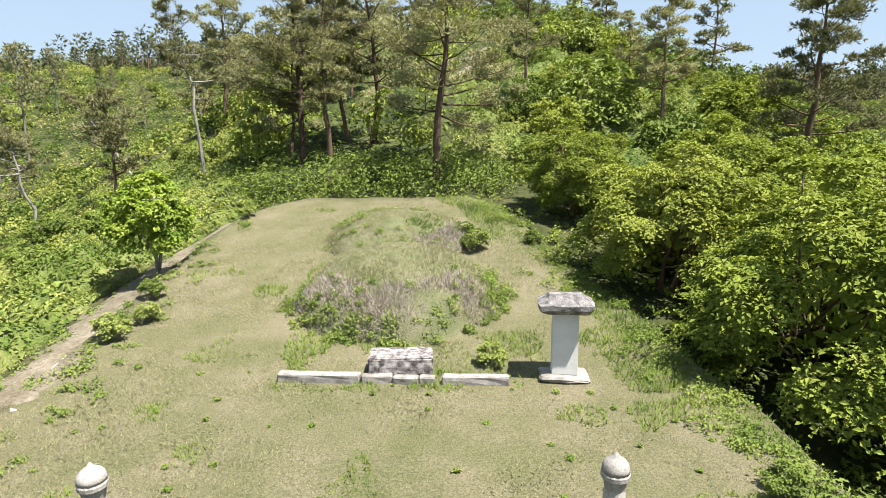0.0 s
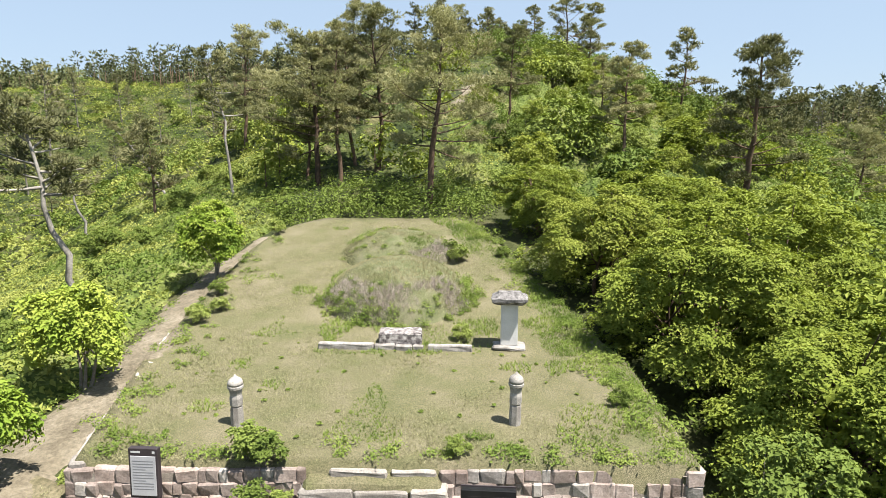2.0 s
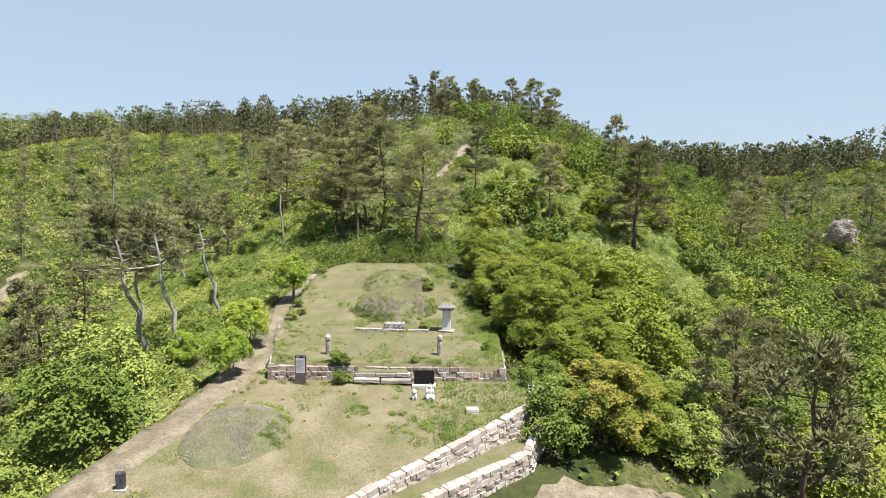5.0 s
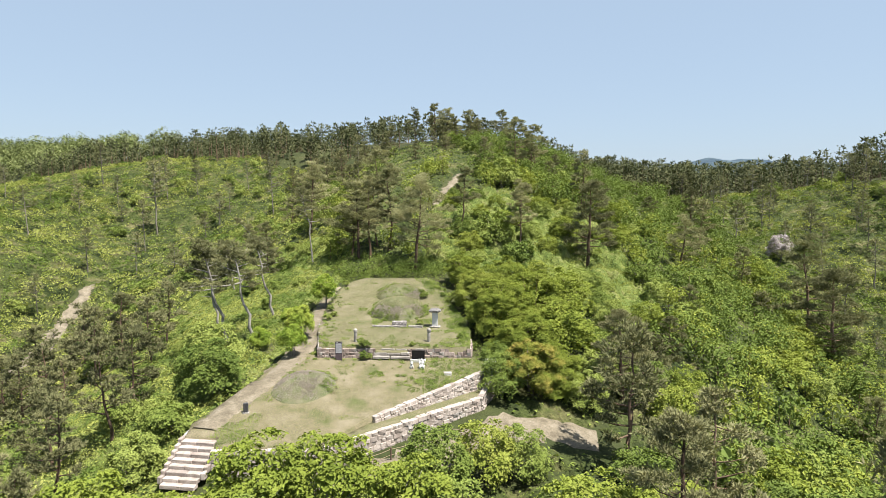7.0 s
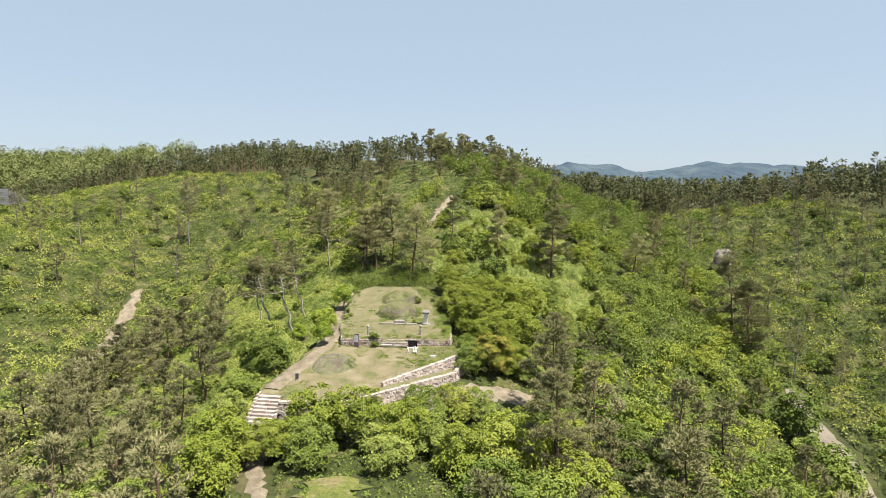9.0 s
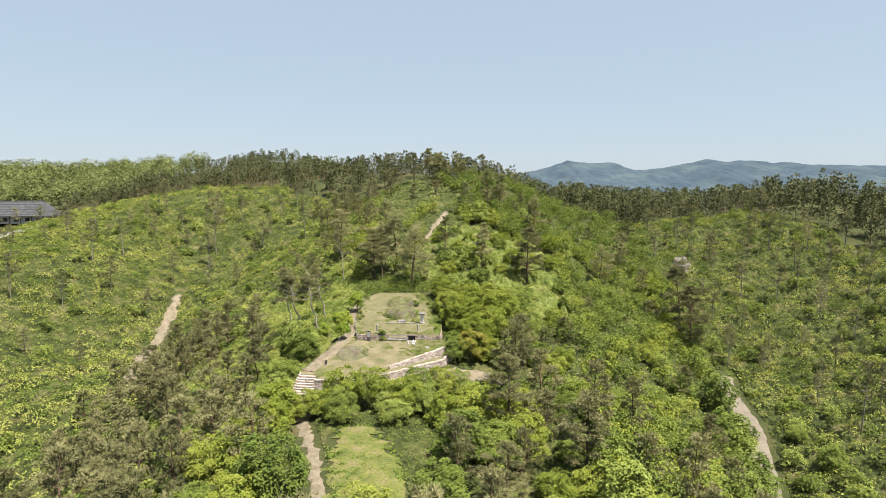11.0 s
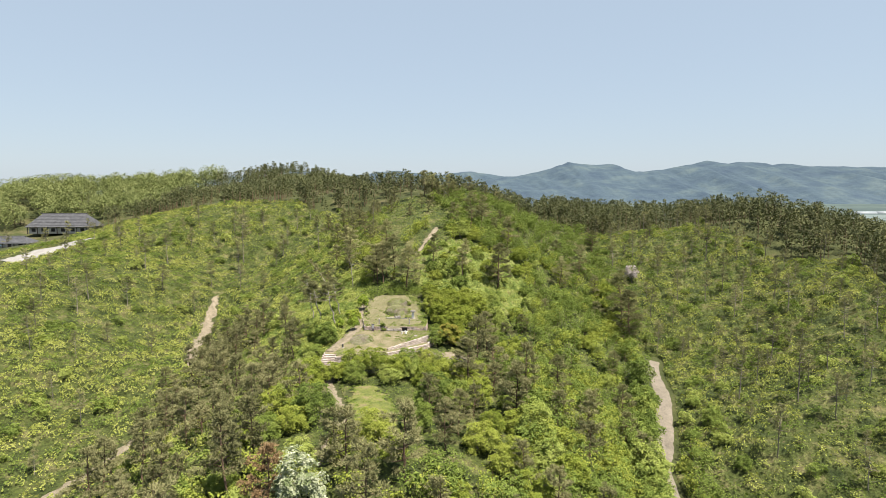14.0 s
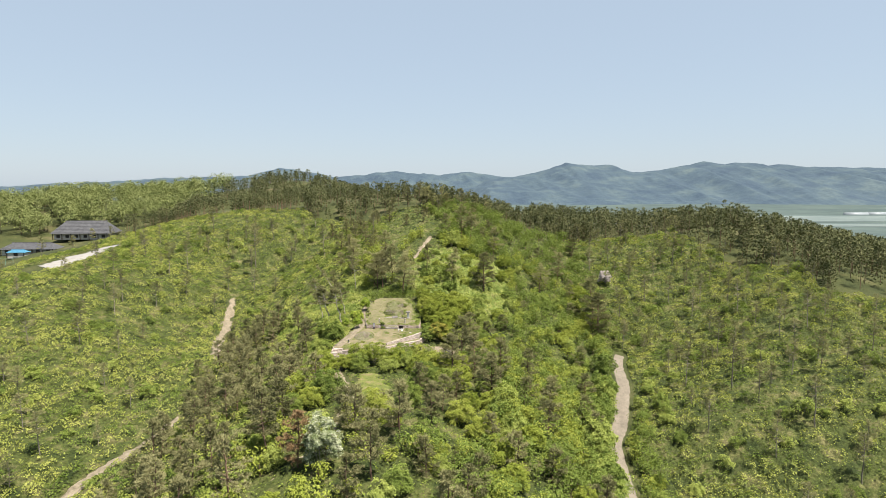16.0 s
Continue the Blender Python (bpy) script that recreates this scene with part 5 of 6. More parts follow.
def stone_wall(name, label, p0, p1, bottom, top, course, length, material, seed, thick=0.35, sub=3, batter=0.08, coping=None):
    """A wall of separate stones from p0 to p1; bottom and top: heights at its two ends."""
    rng = random.Random(seed)
    p0, p1 = Vector((*p0, 0)), Vector((*p1, 0))
    d = (p1 - p0)
    span = d.length
    d.normalize()
    ang = math.degrees(math.atan2(d.y, d.x))
    nrm = Vector((d.y, -d.x, 0))
    wall = thing(name, label, "wall", kind="structure")
    # earth and rubble behind the stones
    nseg = max(2, int(span / 0.8))
    buf = Buf()
    V, F = [], []
    for i in range(nseg + 1):
        f = i / nseg
        c = p0 + d * span * f
        zb, zt = bottom[0] + (bottom[1] - bottom[0]) * f - 0.3, top[0] + (top[1] - top[0]) * f - 0.08
        zt = max(zt, zb + 0.05)
        for off, z in ((0.005, zb), (-0.07, zt), (-thick - 0.1, zt), (-thick - 0.1, zb)):
            q = c + nrm * off
            V.append((q.x, q.y, z))
    for i in range(nseg):
        a, b = i * 4, i * 4 + 4
        for j in range(3):
            F.append((a + j, b + j, b + j + 1, a + j + 1))
    part("backing", np_mesh("backing", V, F, M_joint), wall)
    hmax = max(top[0] - bottom[0], top[1] - bottom[1])
    hmin = min(top[0] - bottom[0], top[1] - bottom[1])
    taper, rows = hmin < 0.62 * hmax, max(1, round((hmax + hmin) / 2 / course))
    for row in range(max(1, round(hmax / course)) + 1):
        x = -rng.random() * length * 0.6
        while x < span:
            w = length * rng.choice((0.55, 0.75, 0.9, 1.1, 1.5))
            x0, x1 = max(0.0, x), min(span, x + w)
            x += w
            if x1 - x0 < 0.1:
                continue
            f = (x0 + x1) / 2 / span
            zb, zt = bottom[0] + (bottom[1] - bottom[0]) * f - 0.05, top[0] + (top[1] - top[0]) * f
            n = max(1, round((zt - zb) / course)) if taper else rows
            if row >= n or zt - zb < 0.12:
                continue
            g = (row + 0.5) / n
            tilt = math.degrees(math.atan(((bottom[1] - bottom[0]) * (1 - g) + (top[1] - top[0]) * g) / span))
            hh = (zt - zb) / n * rng.uniform(0.92, 1.14)
            zc = zb + (row + 0.5) * (zt - zb) / n + rng.uniform(-0.02, 0.02)
            q = p0 + d * (x0 + x1) / 2 + nrm * (0.02 - batter * (row + 0.5) / n + rng.uniform(-0.025, 0.03) - thick / 2)
            m = pose(q.x, q.y, zc, rng.uniform(-3, 3), rng.uniform(-3, 3) - tilt, ang + rng.uniform(-4, 4)) @ Matrix.Diagonal(((x1 - x0) * 1.07, thick * rng.uniform(0.95, 1.12), hh * 1.07, 1))
            part("stone", stone_mesh(material if rng.random() > 0.08 else M_grey_stone, rng.randrange(7)), wall, m=m)
    return wall


# ---------------------------------------------------------------- upper terrace: mounds, table, kerb, stele, posts
M_mound = surface("dry_mound_turf", ((0.32, (0.115, 0.140, 0.055)), (0.5, (0.170, 0.180, 0.092)), (0.70, (0.235, 0.215, 0.145))), 1.1, ((0.30, 0.30, 0.28), (0.70, 0.69, 0.68)), 22.0, bump=0.8, bump_scale=30.0, bump_dist=0.04)


def mound(name, label, cx, cy, rx, ry, h, seed, flat=1.7, steep=0.0):
    """A grassed burial mound on its slope, uneven and a little slumped."""
    n, m = 56, 20
    V, F = [], []
    for j in range(m + 1):
        r = j / m * 1.06
        for i in range(n):
            a = i / n * 2 * math.pi
            k = 1 + 0.05 * noise.noise((math.cos(a) * 1.5, math.sin(a) * 1.5, seed))
            x, y = cx + math.cos(a) * rx * r * k, cy + math.sin(a) * ry * r * k
            up = max(0.0, 1 - min(r, 1) ** (2.2 + steep)) ** (1 / flat) if r < 1 else 0
            z = float(upper_z(y) if cy > -6 else lower_z(x, y)) + h * up - (0.12 if j == m else 0)
            z += (0.05 * noise.noise((x * 1.3, y * 1.3, seed)) + 0.03 * noise.noise((x * 4, y * 4, seed))) * (1 if j < m else 0)
            V.append((x, y, z))
    for j in range(m):
        for i in range(n):
            a, b = j * n + i, j * n + (i + 1) % n
            F.append((a, b, b + n, a + n))
    return tagged(new(name, np_mesh(name, V, F, M_mound, smooth=True)), label, "burial mound", "burial mounds")


M1 = (-1.4, 4.55, 2.75, 2.55, 1.42)
M2 = (-1.85, 9.6, 2.55, 2.2, 0.85)
M3 = (-6.5, -12.2, 2.2, 2.6, 0.8)
mound("burial_mound", "large dry-grass burial mound with weedy brown front", *M1, 3, 1.5)
mound("burial_mound", "lower grassy burial mound behind the large one", *M2, 8, 1.5)
mound("burial_mound", "low flattened burial mound of bare brown turf", *M3, 12, 1.2)


def mound_z(x, y):
    z = stand(x, y)
    for cx, cy, rx, ry, h in (M1, M2, M3):
        r = np.clip(np.hypot((x - cx) / rx, (y - cy) / ry), 0, 1)
        z = z + h * np.clip(1 - r ** 2.2, 0, 1) ** (1 / (1.5 if cy > 0 else 1.2))
    return z


table = thing("offering_table", "weathered granite offering table stained with dark moss", "stone table", m=pose(-0.9, 0.56, 0.1, 0, 0, 2))
part("slab", finish(block(1.32, 0.72, 0.36, 0.03, 0.02, 5, 2, 3), "slab", M_table), table, m=pose(0, 0, 0.015))
part("foot_stone", finish(block(0.3, 0.45, 0.12, 0.03, 0.02, 6), "foot_stone", M_kerb), table, m=pose(-0.42, 0, -0.04))
part("foot_stone", finish(block(0.3, 0.45, 0.16, 0.03, 0.02, 7), "foot_stone", M_kerb), table, m=pose(0.42, 0, -0.04))
kerb = thing("kerb", "low granite kerb in front of the mound", "kerb", m=pose(-1.03, 0.08, -0.05, 0, 0, -2.5))
for k, (a, b) in enumerate(((-2.35, -0.66), (-0.64, -0.02), (0.0, 0.52), (0.54, 0.86), (1.0, 2.34))):
    part("kerb_stone", finish(block(b - a, 0.2, 0.26, 0.025, 0.018, 20 + k, 1, 2), "kerb_stone", M_kerb), kerb, m=pose((a + b) / 2, 0.03 * (k % 2), -0.04 * (0, 1, 1, 1, 0)[k], 0, 0, (-1, 1, 0, -1, 0.6)[k]))

M_stele = surface("pale_concrete_shaft", ((0.35, (0.70, 0.69, 0.665)), (0.7, (0.84, 0.83, 0.81))), 2.0, ((0.42, 0.42, 0.42), (0.58, 0.58, 0.58)), 40.0, rough=0.8, bump=0.2, bump_scale=50, bump_dist=0.005)
stele = thing("stele", "grey stone stele with a broad roof-shaped capstone", "gravestone", m=pose(2.44, 0.32, 0.03, 0, 0, -4))
part("base", finish(block(0.98, 0.66, 0.10, 0.04, 0.05, 31, 1, 3), "base", M_granite), stele)
part("shaft", finish(block(0.52, 0.24, 1.32, 0.012, 0.004, 32, 2, 2), "shaft", M_stele), stele, m=pose(0, 0, 0.1))
bm = bmesh.new()
prof = ((0.0, 0.40, 0.27), (0.10, 0.54, 0.38), (0.20, 0.55, 0.39), (0.30, 0.38, 0.24), (0.37, 0.33, 0.12))
rings = []
for z, hx, hy in prof:
    ring = []
    for i in range(24):
        a = i / 24 * 2 * math.pi
        c, s_ = math.cos(a), math.sin(a)
        k = 1 / max(abs(c), abs(s_)) ** 0.82
        q = Vector((c * k * hx, s_ * k * hy, z))
        q += Vector((noise.noise(q * 4), noise.noise(q * 4 + Vector((5, 0, 0))), noise.noise(q * 5 + Vector((0, 5, 0))))) * 0.03
        ring.append(bm.verts.new(q))
    rings.append(ring)
for r0_, r1_ in zip(rings, rings[1:]):
    for i in range(24):
        bm.faces.new((r0_[i], r0_[(i + 1) % 24], r1_[(i + 1) % 24], r1_[i]))
bm.faces.new(rings[0][::-1])
bm.faces.new(rings[-1])
M_cap = surface("pitted_dark_granite", ((0.36, (0.12, 0.112, 0.108)), (0.52, (0.27, 0.255, 0.25)), (0.68, (0.42, 0.40, 0.39))), 6.0, ((0.2, 0.2, 0.2), (0.8, 0.8, 0.8)), 45.0, bump=1.0, bump_scale=35, bump_dist=0.02)
part("capstone", finish(bm, "capstone", M_cap), stele, "rough weathered granite capstone", m=pose(0, 0, 1.40))


def lathe(profile, sides=16, twist=0.0, wobble=0.0, seed=0):
    """A turned form from radius, height pairs, closed below and above."""
    bm = bmesh.new()
    rings = []
    for r, z in profile:
        ring = []
        for i in range(sides):
            a = (i + 0.5) / sides * 2 * math.pi + twist
            k = 1 + wobble * noise.noise((math.cos(a) * 2, math.sin(a) * 2 + seed, z * 5))
            ring.append(bm.verts.new((math.cos(a) * r * k, math.sin(a) * r * k, z)))
        rings.append(ring)
    for a_, b_ in zip(rings, rings[1:]):
        for i in range(sides):
            bm.faces.new((a_[i], a_[(i + 1) % sides], b_[(i + 1) % sides], b_[i]))
    bm.faces.new(rings[0][::-1])
    bm.faces.new(rings[-1])
    return bm


def guardian_post(x, y, turn, h=1.2):
    p = thing("stone_post", "weathered octagonal granite grave post with bud top", "stone post", "pair of grave posts", m=pose(x, y, float(upper_z(y)) - 0.05, 1.0, 0.5, turn))
    k = h / 1.2
    part("shaft", finish(lathe(((0.135, -0.1), (0.14, 0.3 * k), (0.132, 0.50 * k), (0.118, 0.52 * k), (0.140, 0.55 * k), (0.142, 0.72 * k), (0.125, 0.80 * k), (0.150, 0.93 * k)), 8, 0, 0.03, 3), "shaft", M_granite), p)
    part("collar", finish(lathe(((0.15, 0.93 * k), (0.172, 0.95 * k), (0.176, 1.0 * k), (0.165, 1.02 * k)), 14, 0, 0.03, 4), "collar", M_granite, smooth=False), p)
    part("bud", finish(lathe(((0.165, 1.02 * k), (0.168, 1.07 * k), (0.145, 1.13 * k), (0.10, 1.17 * k), (0.05, 1.20 * k), (0.035, 1.225 * k), (0.012, 1.255 * k)), 16, 0, 0.03, 5), "bud", M_granite, smooth=True), p)


guardian_post(-4.06, -4.82, 8)
guardian_post(2.14, -4.62, 30, 1.23)

# front wall of the upper terrace, its steps, and the stones along its side
stone_wall("wall_upper_1", "low reddish fieldstone wall below the grave", (-6.95, -6.5), (-2.15, -6.42), (-1.0, -0.95), (-0.22, -0.22), 0.24, 0.30, M_red_stone, 3)
stone_wall("wall_upper_2", "low pinkish fieldstone wall below the grave", (0.50, -6.40), (5.7, -6.32), (-0.95, -1.0), (-0.22, -0.16), 0.25, 0.33, M_red_stone, 4)
stone_wall("wall_upper_3", "short return of fieldstone at the terrace corner", (5.72, -6.35), (5.85, -3.2), (-1.05, -0.9), (-0.20, -0.22), 0.27, 0.40, M_red_stone, 5)
stone_wall("wall_upper_4", "low row of stones beside the earth path", (-8.75, 1.5), (-6.95, -6.4), (-0.30, -0.95), (0.05, -0.14), 0.26, 0.42, M_grey_stone, 6, thick=0.3)
M_step = surface("worn_step_slabs", ((0.35, (0.27, 0.24, 0.21)), (0.6, (0.40, 0.365, 0.33)), (0.8, (0.52, 0.485, 0.45))), 1.7, ((0.3, 0.3, 0.3), (0.7, 0.7, 0.7)), 25.0, bump=0.5, bump_scale=30, bump_dist=0.02, spread=0.1)
steps = thing("stone_steps", "three long worn granite slabs as garden steps", "steps")
for k, (x, y, z, w) in enumerate(((-1.62, -6.80, -0.90, 1.35), (-0.05, -6.82, -0.91, 1.60), (-1.70, -6.52, -0.67, 1.05), (-0.62, -6.50, -0.68, 1.05), (0.30, -6.53, -0.66, 0.72), (-1.10, -6.20, -0.42, 1.15), (-0.02, -6.18, -0.43, 0.9))):
    part("step", finish(block(w, 0.40, 0.22, 0.035, 0.03, 60 + k, 1, 2), "step", M_step), steps, m=pose(x, y, z, 0, 0, (k * 37) % 5 - 2))
part("earth_bank", finish(block(2.7, 0.7, 0.55, 0.08, 0.05, 75, 1, 4), "earth_bank", M_turf), steps, m=pose(-0.82, -6.22, -0.86, 12))

# ---------------------------------------------------------------- lower terrace: sign, plaque, figures, markers
M_sign = surface("brown_painted_steel", ((0.35, (0.040, 0.032, 0.036)), (0.7, (0.060, 0.048, 0.052))), 3.0, ((0.44, 0.44, 0.44), (0.56, 0.56, 0.56)), 40.0, rough=0.5, bump=0.05)
M_sign_low = surface("mauve_brown_panel", ((0.35, (0.095, 0.070, 0.080)), (0.7, (0.13, 0.10, 0.11))), 3.0, ((0.44, 0.44, 0.44), (0.56, 0.56, 0.56)), 40.0, rough=0.6, bump=0.05)
M_panel = surface("grey_etched_panel", ((0.35, (0.45, 0.45, 0.48)), (0.7, (0.52, 0.52, 0.54))), 3.0, ((0.45, 0.45, 0.45), (0.55, 0.55, 0.55)), 40.0, rough=0.4, bump=0.02)
M_ink = surface("pale_lettering", ((0.35, (0.55, 0.55, 0.55)), (0.7, (0.65, 0.65, 0.65))), 9.0, rough=0.6, bump=0.0)
M_ink_dark = surface("dark_lettering", ((0.35, (0.24, 0.24, 0.26)), (0.7, (0.29, 0.29, 0.31))), 9.0, rough=0.6, bump=0.0)
sign = thing("information_sign", "brown steel information sign with grey text panel", "sign", m=pose(-5.05, -6.95, float(lower_z(-5.05, -6.95)) - 0.04, -3, 0, -3))
part("base_panel", finish(block(0.54, 0.13, 0.56, 0.008), "base_panel", M_sign_low), sign)
part("frame", finish(block(0.57, 0.12, 0.98, 0.01), "frame", M_sign), sign, m=pose(0, 0, 0.56))
panel = part("panel", finish(block(0.49, 0.02, 0.78, 0.004), "panel", M_panel), sign, "grey etched text panel", m=pose(0, -0.062, 0.61))
for k in range(11):
    w = 0.40 if k % 4 != 3 else 0.25
    part("text_line", finish(block(w, 0.004, 0.014, 0), "text_line", M_ink_dark), panel, m=pose(-0.2 + w / 2, -0.011, 0.68 - k * 0.055))
title = part("title_bar", finish(block(0.18, 0.004, 0.035, 0), "title_bar", M_ink), sign, m=pose(-0.14, -0.062, 1.45))
part("emblem", finish(block(0.05, 0.004, 0.05, 0), "emblem", M_ink), sign, m=pose(0.21, -0.062, 1.44))

zl = lambda x, y: float(lower_z(x, y))
plaque = thing("memorial_plaque", "polished black granite plaque on a white stone plinth", "plaque", m=pose(1.42, -7.15, zl(1.4, -7.15) - 0.03, 0, 0, -3))
part("plinth", finish(block(1.22, 0.42, 0.20, 0.015, 0.0, 1), "plinth", M_white_stone), plaque)
slab_ = part("slab", finish(block(1.02, 0.16, 0.70, 0.012, 0.0, 2), "slab", M_black_stone), plaque, m=pose(0, 0.03, 0.195, -6))
part("slab_rim", finish(block(1.04, 0.02, 0.72, 0.008), "slab_rim", M_sign), plaque, m=pose(0, 0.125, 0.185, -6))
for k in range(7):
    part("text_line", finish(block(0.82, 0.0015, 0.006, 0), "text_line", M_sign), slab_, m=pose(0, -0.081, 0.58 - k * 0.075))


def figure(name, label, x, y, turn, blobs, material):
    """A small carved figure, joined from rounded masses into one plain stone."""
    bm = bmesh.new()
    for cx, cy, cz, rx, ry, rz in blobs:
        t = bmesh.ops.create_icosphere(bm, subdivisions=2, radius=1)["verts"]
        for v in t:
            n_ = noise.noise(v.co * 2.5 + Vector((cx, cz, 0))) * 0.08
            v.co = Vector((cx + v.co.x * rx * (1 + n_), cy + v.co.y * ry * (1 + n_), cz + v.co.z * rz * (1 + n_)))
    t = bmesh.ops.create_cube(bm, size=1)["verts"]
    w = max(b[3] for b in blobs) * 1.9
    for v in t:
        v.co = Vector((v.co.x * w, v.co.y * w * 0.8, v.co.z * 0.08 + 0.04))
    ob = new(name, finish(bm, name, material, smooth=False))
    fuse = ob.modifiers.new("fuse", "REMESH")
    fuse.mode, fuse.voxel_size, fuse.use_smooth_shade = "VOXEL", 0.016, True
    ob.matrix_basis = pose(x, y, zl(x, y) - 0.01, 0, 0, turn)
    return tagged(ob, label, "statue")


figure("stone_statue", "small white carved stone lion statue on grass", 1.02, -8.55, 5, ((0, 0, 0.22, 0.13, 0.15, 0.18), (0, -0.05, 0.44, 0.12, 0.12, 0.12), (-0.08, -0.12, 0.14, 0.05, 0.06, 0.14), (0.08, -0.12, 0.14, 0.05, 0.06, 0.14), (0, -0.15, 0.42, 0.06, 0.06, 0.05), (0, 0.1, 0.34, 0.08, 0.08, 0.12)), M_white_stone)
figure("stone_statue", "white carved stone seated statue on grass", 1.80, -8.55, 0, ((0, 0, 0.20, 0.24, 0.2, 0.16), (0, 0.03, 0.42, 0.16, 0.13, 0.22), (0, 0.02, 0.66, 0.09, 0.09, 0.11), (0, 0.03, 0.77, 0.05, 0.05, 0.06), (-0.17, -0.02, 0.44, 0.055, 0.07, 0.15), (0.16, -0.02, 0.40, 0.055, 0.07, 0.15), (-0.13, -0.16, 0.16, 0.08, 0.08, 0.12), (0.13, -0.16, 0.16, 0.08, 0.08, 0.12), (-0.2, -0.12, 0.62, 0.035, 0.035, 0.26)), M_white_stone)
slab2 = thing("name_stone", "pale grey granite wedge stone lying in the grass", "stone", m=pose(3.86, -9.75, zl(3.86, -9.75) - 0.03, 0, 0, 4))
bm = block(0.60, 0.40, 0.20, 0.012)
for v in bm.verts:
    if v.co.z > 0.10:
        v.co.y += 0.07
part("body", finish(bm, "body", M_granite), slab2)
part("text_bar", finish(block(0.46, 0.004, 0.05, 0), "text_bar", M_ink_dark), slab2, m=pose(0, -0.178, 0.07, -15))
mk = thing("marker_stone", "small dark grey upright stone marker beside the path", "stone", m=pose(-9.3, -16.2, zl(-9.3, -16.2) - 0.05, 0, 0, 12))
part("body", finish(block(0.30, 0.22, 0.72, 0.03, 0.012, 80, 1, 2), "body", surface("dark_slate", ((0.35, (0.05, 0.05, 0.055)), (0.7, (0.12, 0.12, 0.125))), 3.0, ((0.35, 0.35, 0.35), (0.65, 0.65, 0.65)), 30.0, rough=0.6)), mk)
part("foot", finish(block(0.42, 0.34, 0.10, 0.02, 0.01, 81), "foot", M_granite), mk)

# ---------------------------------------------------------------- retaining walls, stairs, fence
stone_wall("wall_retaining_1", "upper retaining wall of pale granite blocks", (-0.62, -16.75), (6.8, -9.1), (-2.2, -2.5), (-1.83, -1.14), 0.22, 0.38, M_wall_stone, 11, thick=0.4)
stone_wall("wall_retaining_2", "lower retaining wall of pale granite blocks", (-3.4, -20.85), (6.4, -11.65), (-4.3, -3.95), (-2.22, -2.36), 0.25, 0.40, M_wall_stone, 12, thick=0.45)
stone_wall("wall_retaining_3", "retaining wall of grey stacked stones beside the stairs", (-9.7, -21.0), (-3.4, -20.9), (-4.3, -4.5), (-2.28, -2.24), 0.25, 0.36, M_wall_stone, 13, thick=0.45)
stone_wall("wall_retaining_4", "end return of the granite retaining wall", (6.45, -11.65), (7.5, -9.2), (-4.0, -3.4), (-2.4, -1.4), 0.25, 0.4, M_wall_stone, 14, thick=0.4)
stairs = thing("stone_stairs", "flight of pale granite block stairs up to the terrace", "stairs", m=pose(-10.85, -19.5, -2.2, 0, 0, -6))
for k in range(8):
    for a, b in ((-1.05, -0.1 + 0.3 * (k % 2)), (-0.08 + 0.3 * (k % 2), 1.05)):
        part("step", finish(block(b - a, 0.46, 0.24, 0.025, 0.015, 90 + k, 1, 1), "step", M_wall_stone), stairs, m=pose((a + b) / 2, -0.2 - k * 0.33, -0.24 - k * 0.22))
for sgn, n_ in ((-1, 8), (1, 7)):
    for k in range(n_):
        part("side_stone", stone_mesh(M_wall_stone, (k * 3 + 1) % 7), stairs, m=pose(sgn * 1.22, 0.25 - k * 0.36, -0.14 - max(0, k - 1) * 0.22, 0, 0, 3 * sgn) @ Matrix.Diagonal((0.26, 0.40, 0.40, 1)))
for k in range(5):
    part("side_stone", stone_mesh(M_white_stone, k % 7), stairs, m=pose(-1.25, 0.6 + k * 0.36, -0.02 + k * 0.04, 0, 0, -4) @ Matrix.Diagonal((0.24, 0.38, 0.22, 1)))

M_post = surface("weathered_fence_wood", ((0.35, (0.10, 0.07, 0.05)), (0.7, (0.20, 0.15, 0.11))), 3.0, ((0.35, 0.35, 0.35), (0.65, 0.65, 0.65)), 30.0)
M_rope = surface("pale_rope", ((0.35, (0.34, 0.26, 0.18)), (0.7, (0.44, 0.35, 0.25))), 8.0, ((0.4, 0.4, 0.4), (0.6, 0.6, 0.6)), 60.0)
fence = thing("rope_fence", "low wooden post fence with two ropes below the wall", "fence")
FP = [(-1.2, -20.3), (0.6, -18.9), (2.4, -17.3), (4.3, -15.9), (6.2, -14.7)]
tops = []
for x, y in FP:
    z = float(ground(x, y))
    part("post", finish(lathe(((0.055, -0.2), (0.055, 0.9), (0.03, 0.93)), 8), "post", M_post), fence, m=pose(x, y, z))
    tops.append((x, y, z))
for hgt in (0.45, 0.80):
    for a, b in zip(tops, tops[1:]):
        t = np.linspace(0, 1, 9)
        P = np.array(a)[None] * (1 - t[:, None]) + np.array(b)[None] * t[:, None]
        P[:, 2] += hgt - 0.10 * (1 - (2 * t - 1) ** 2)
        part("rope", Buf().add(*tube(P, np.full(9, 0.018), 5)).mesh("rope", M_rope, smooth=True), fence)

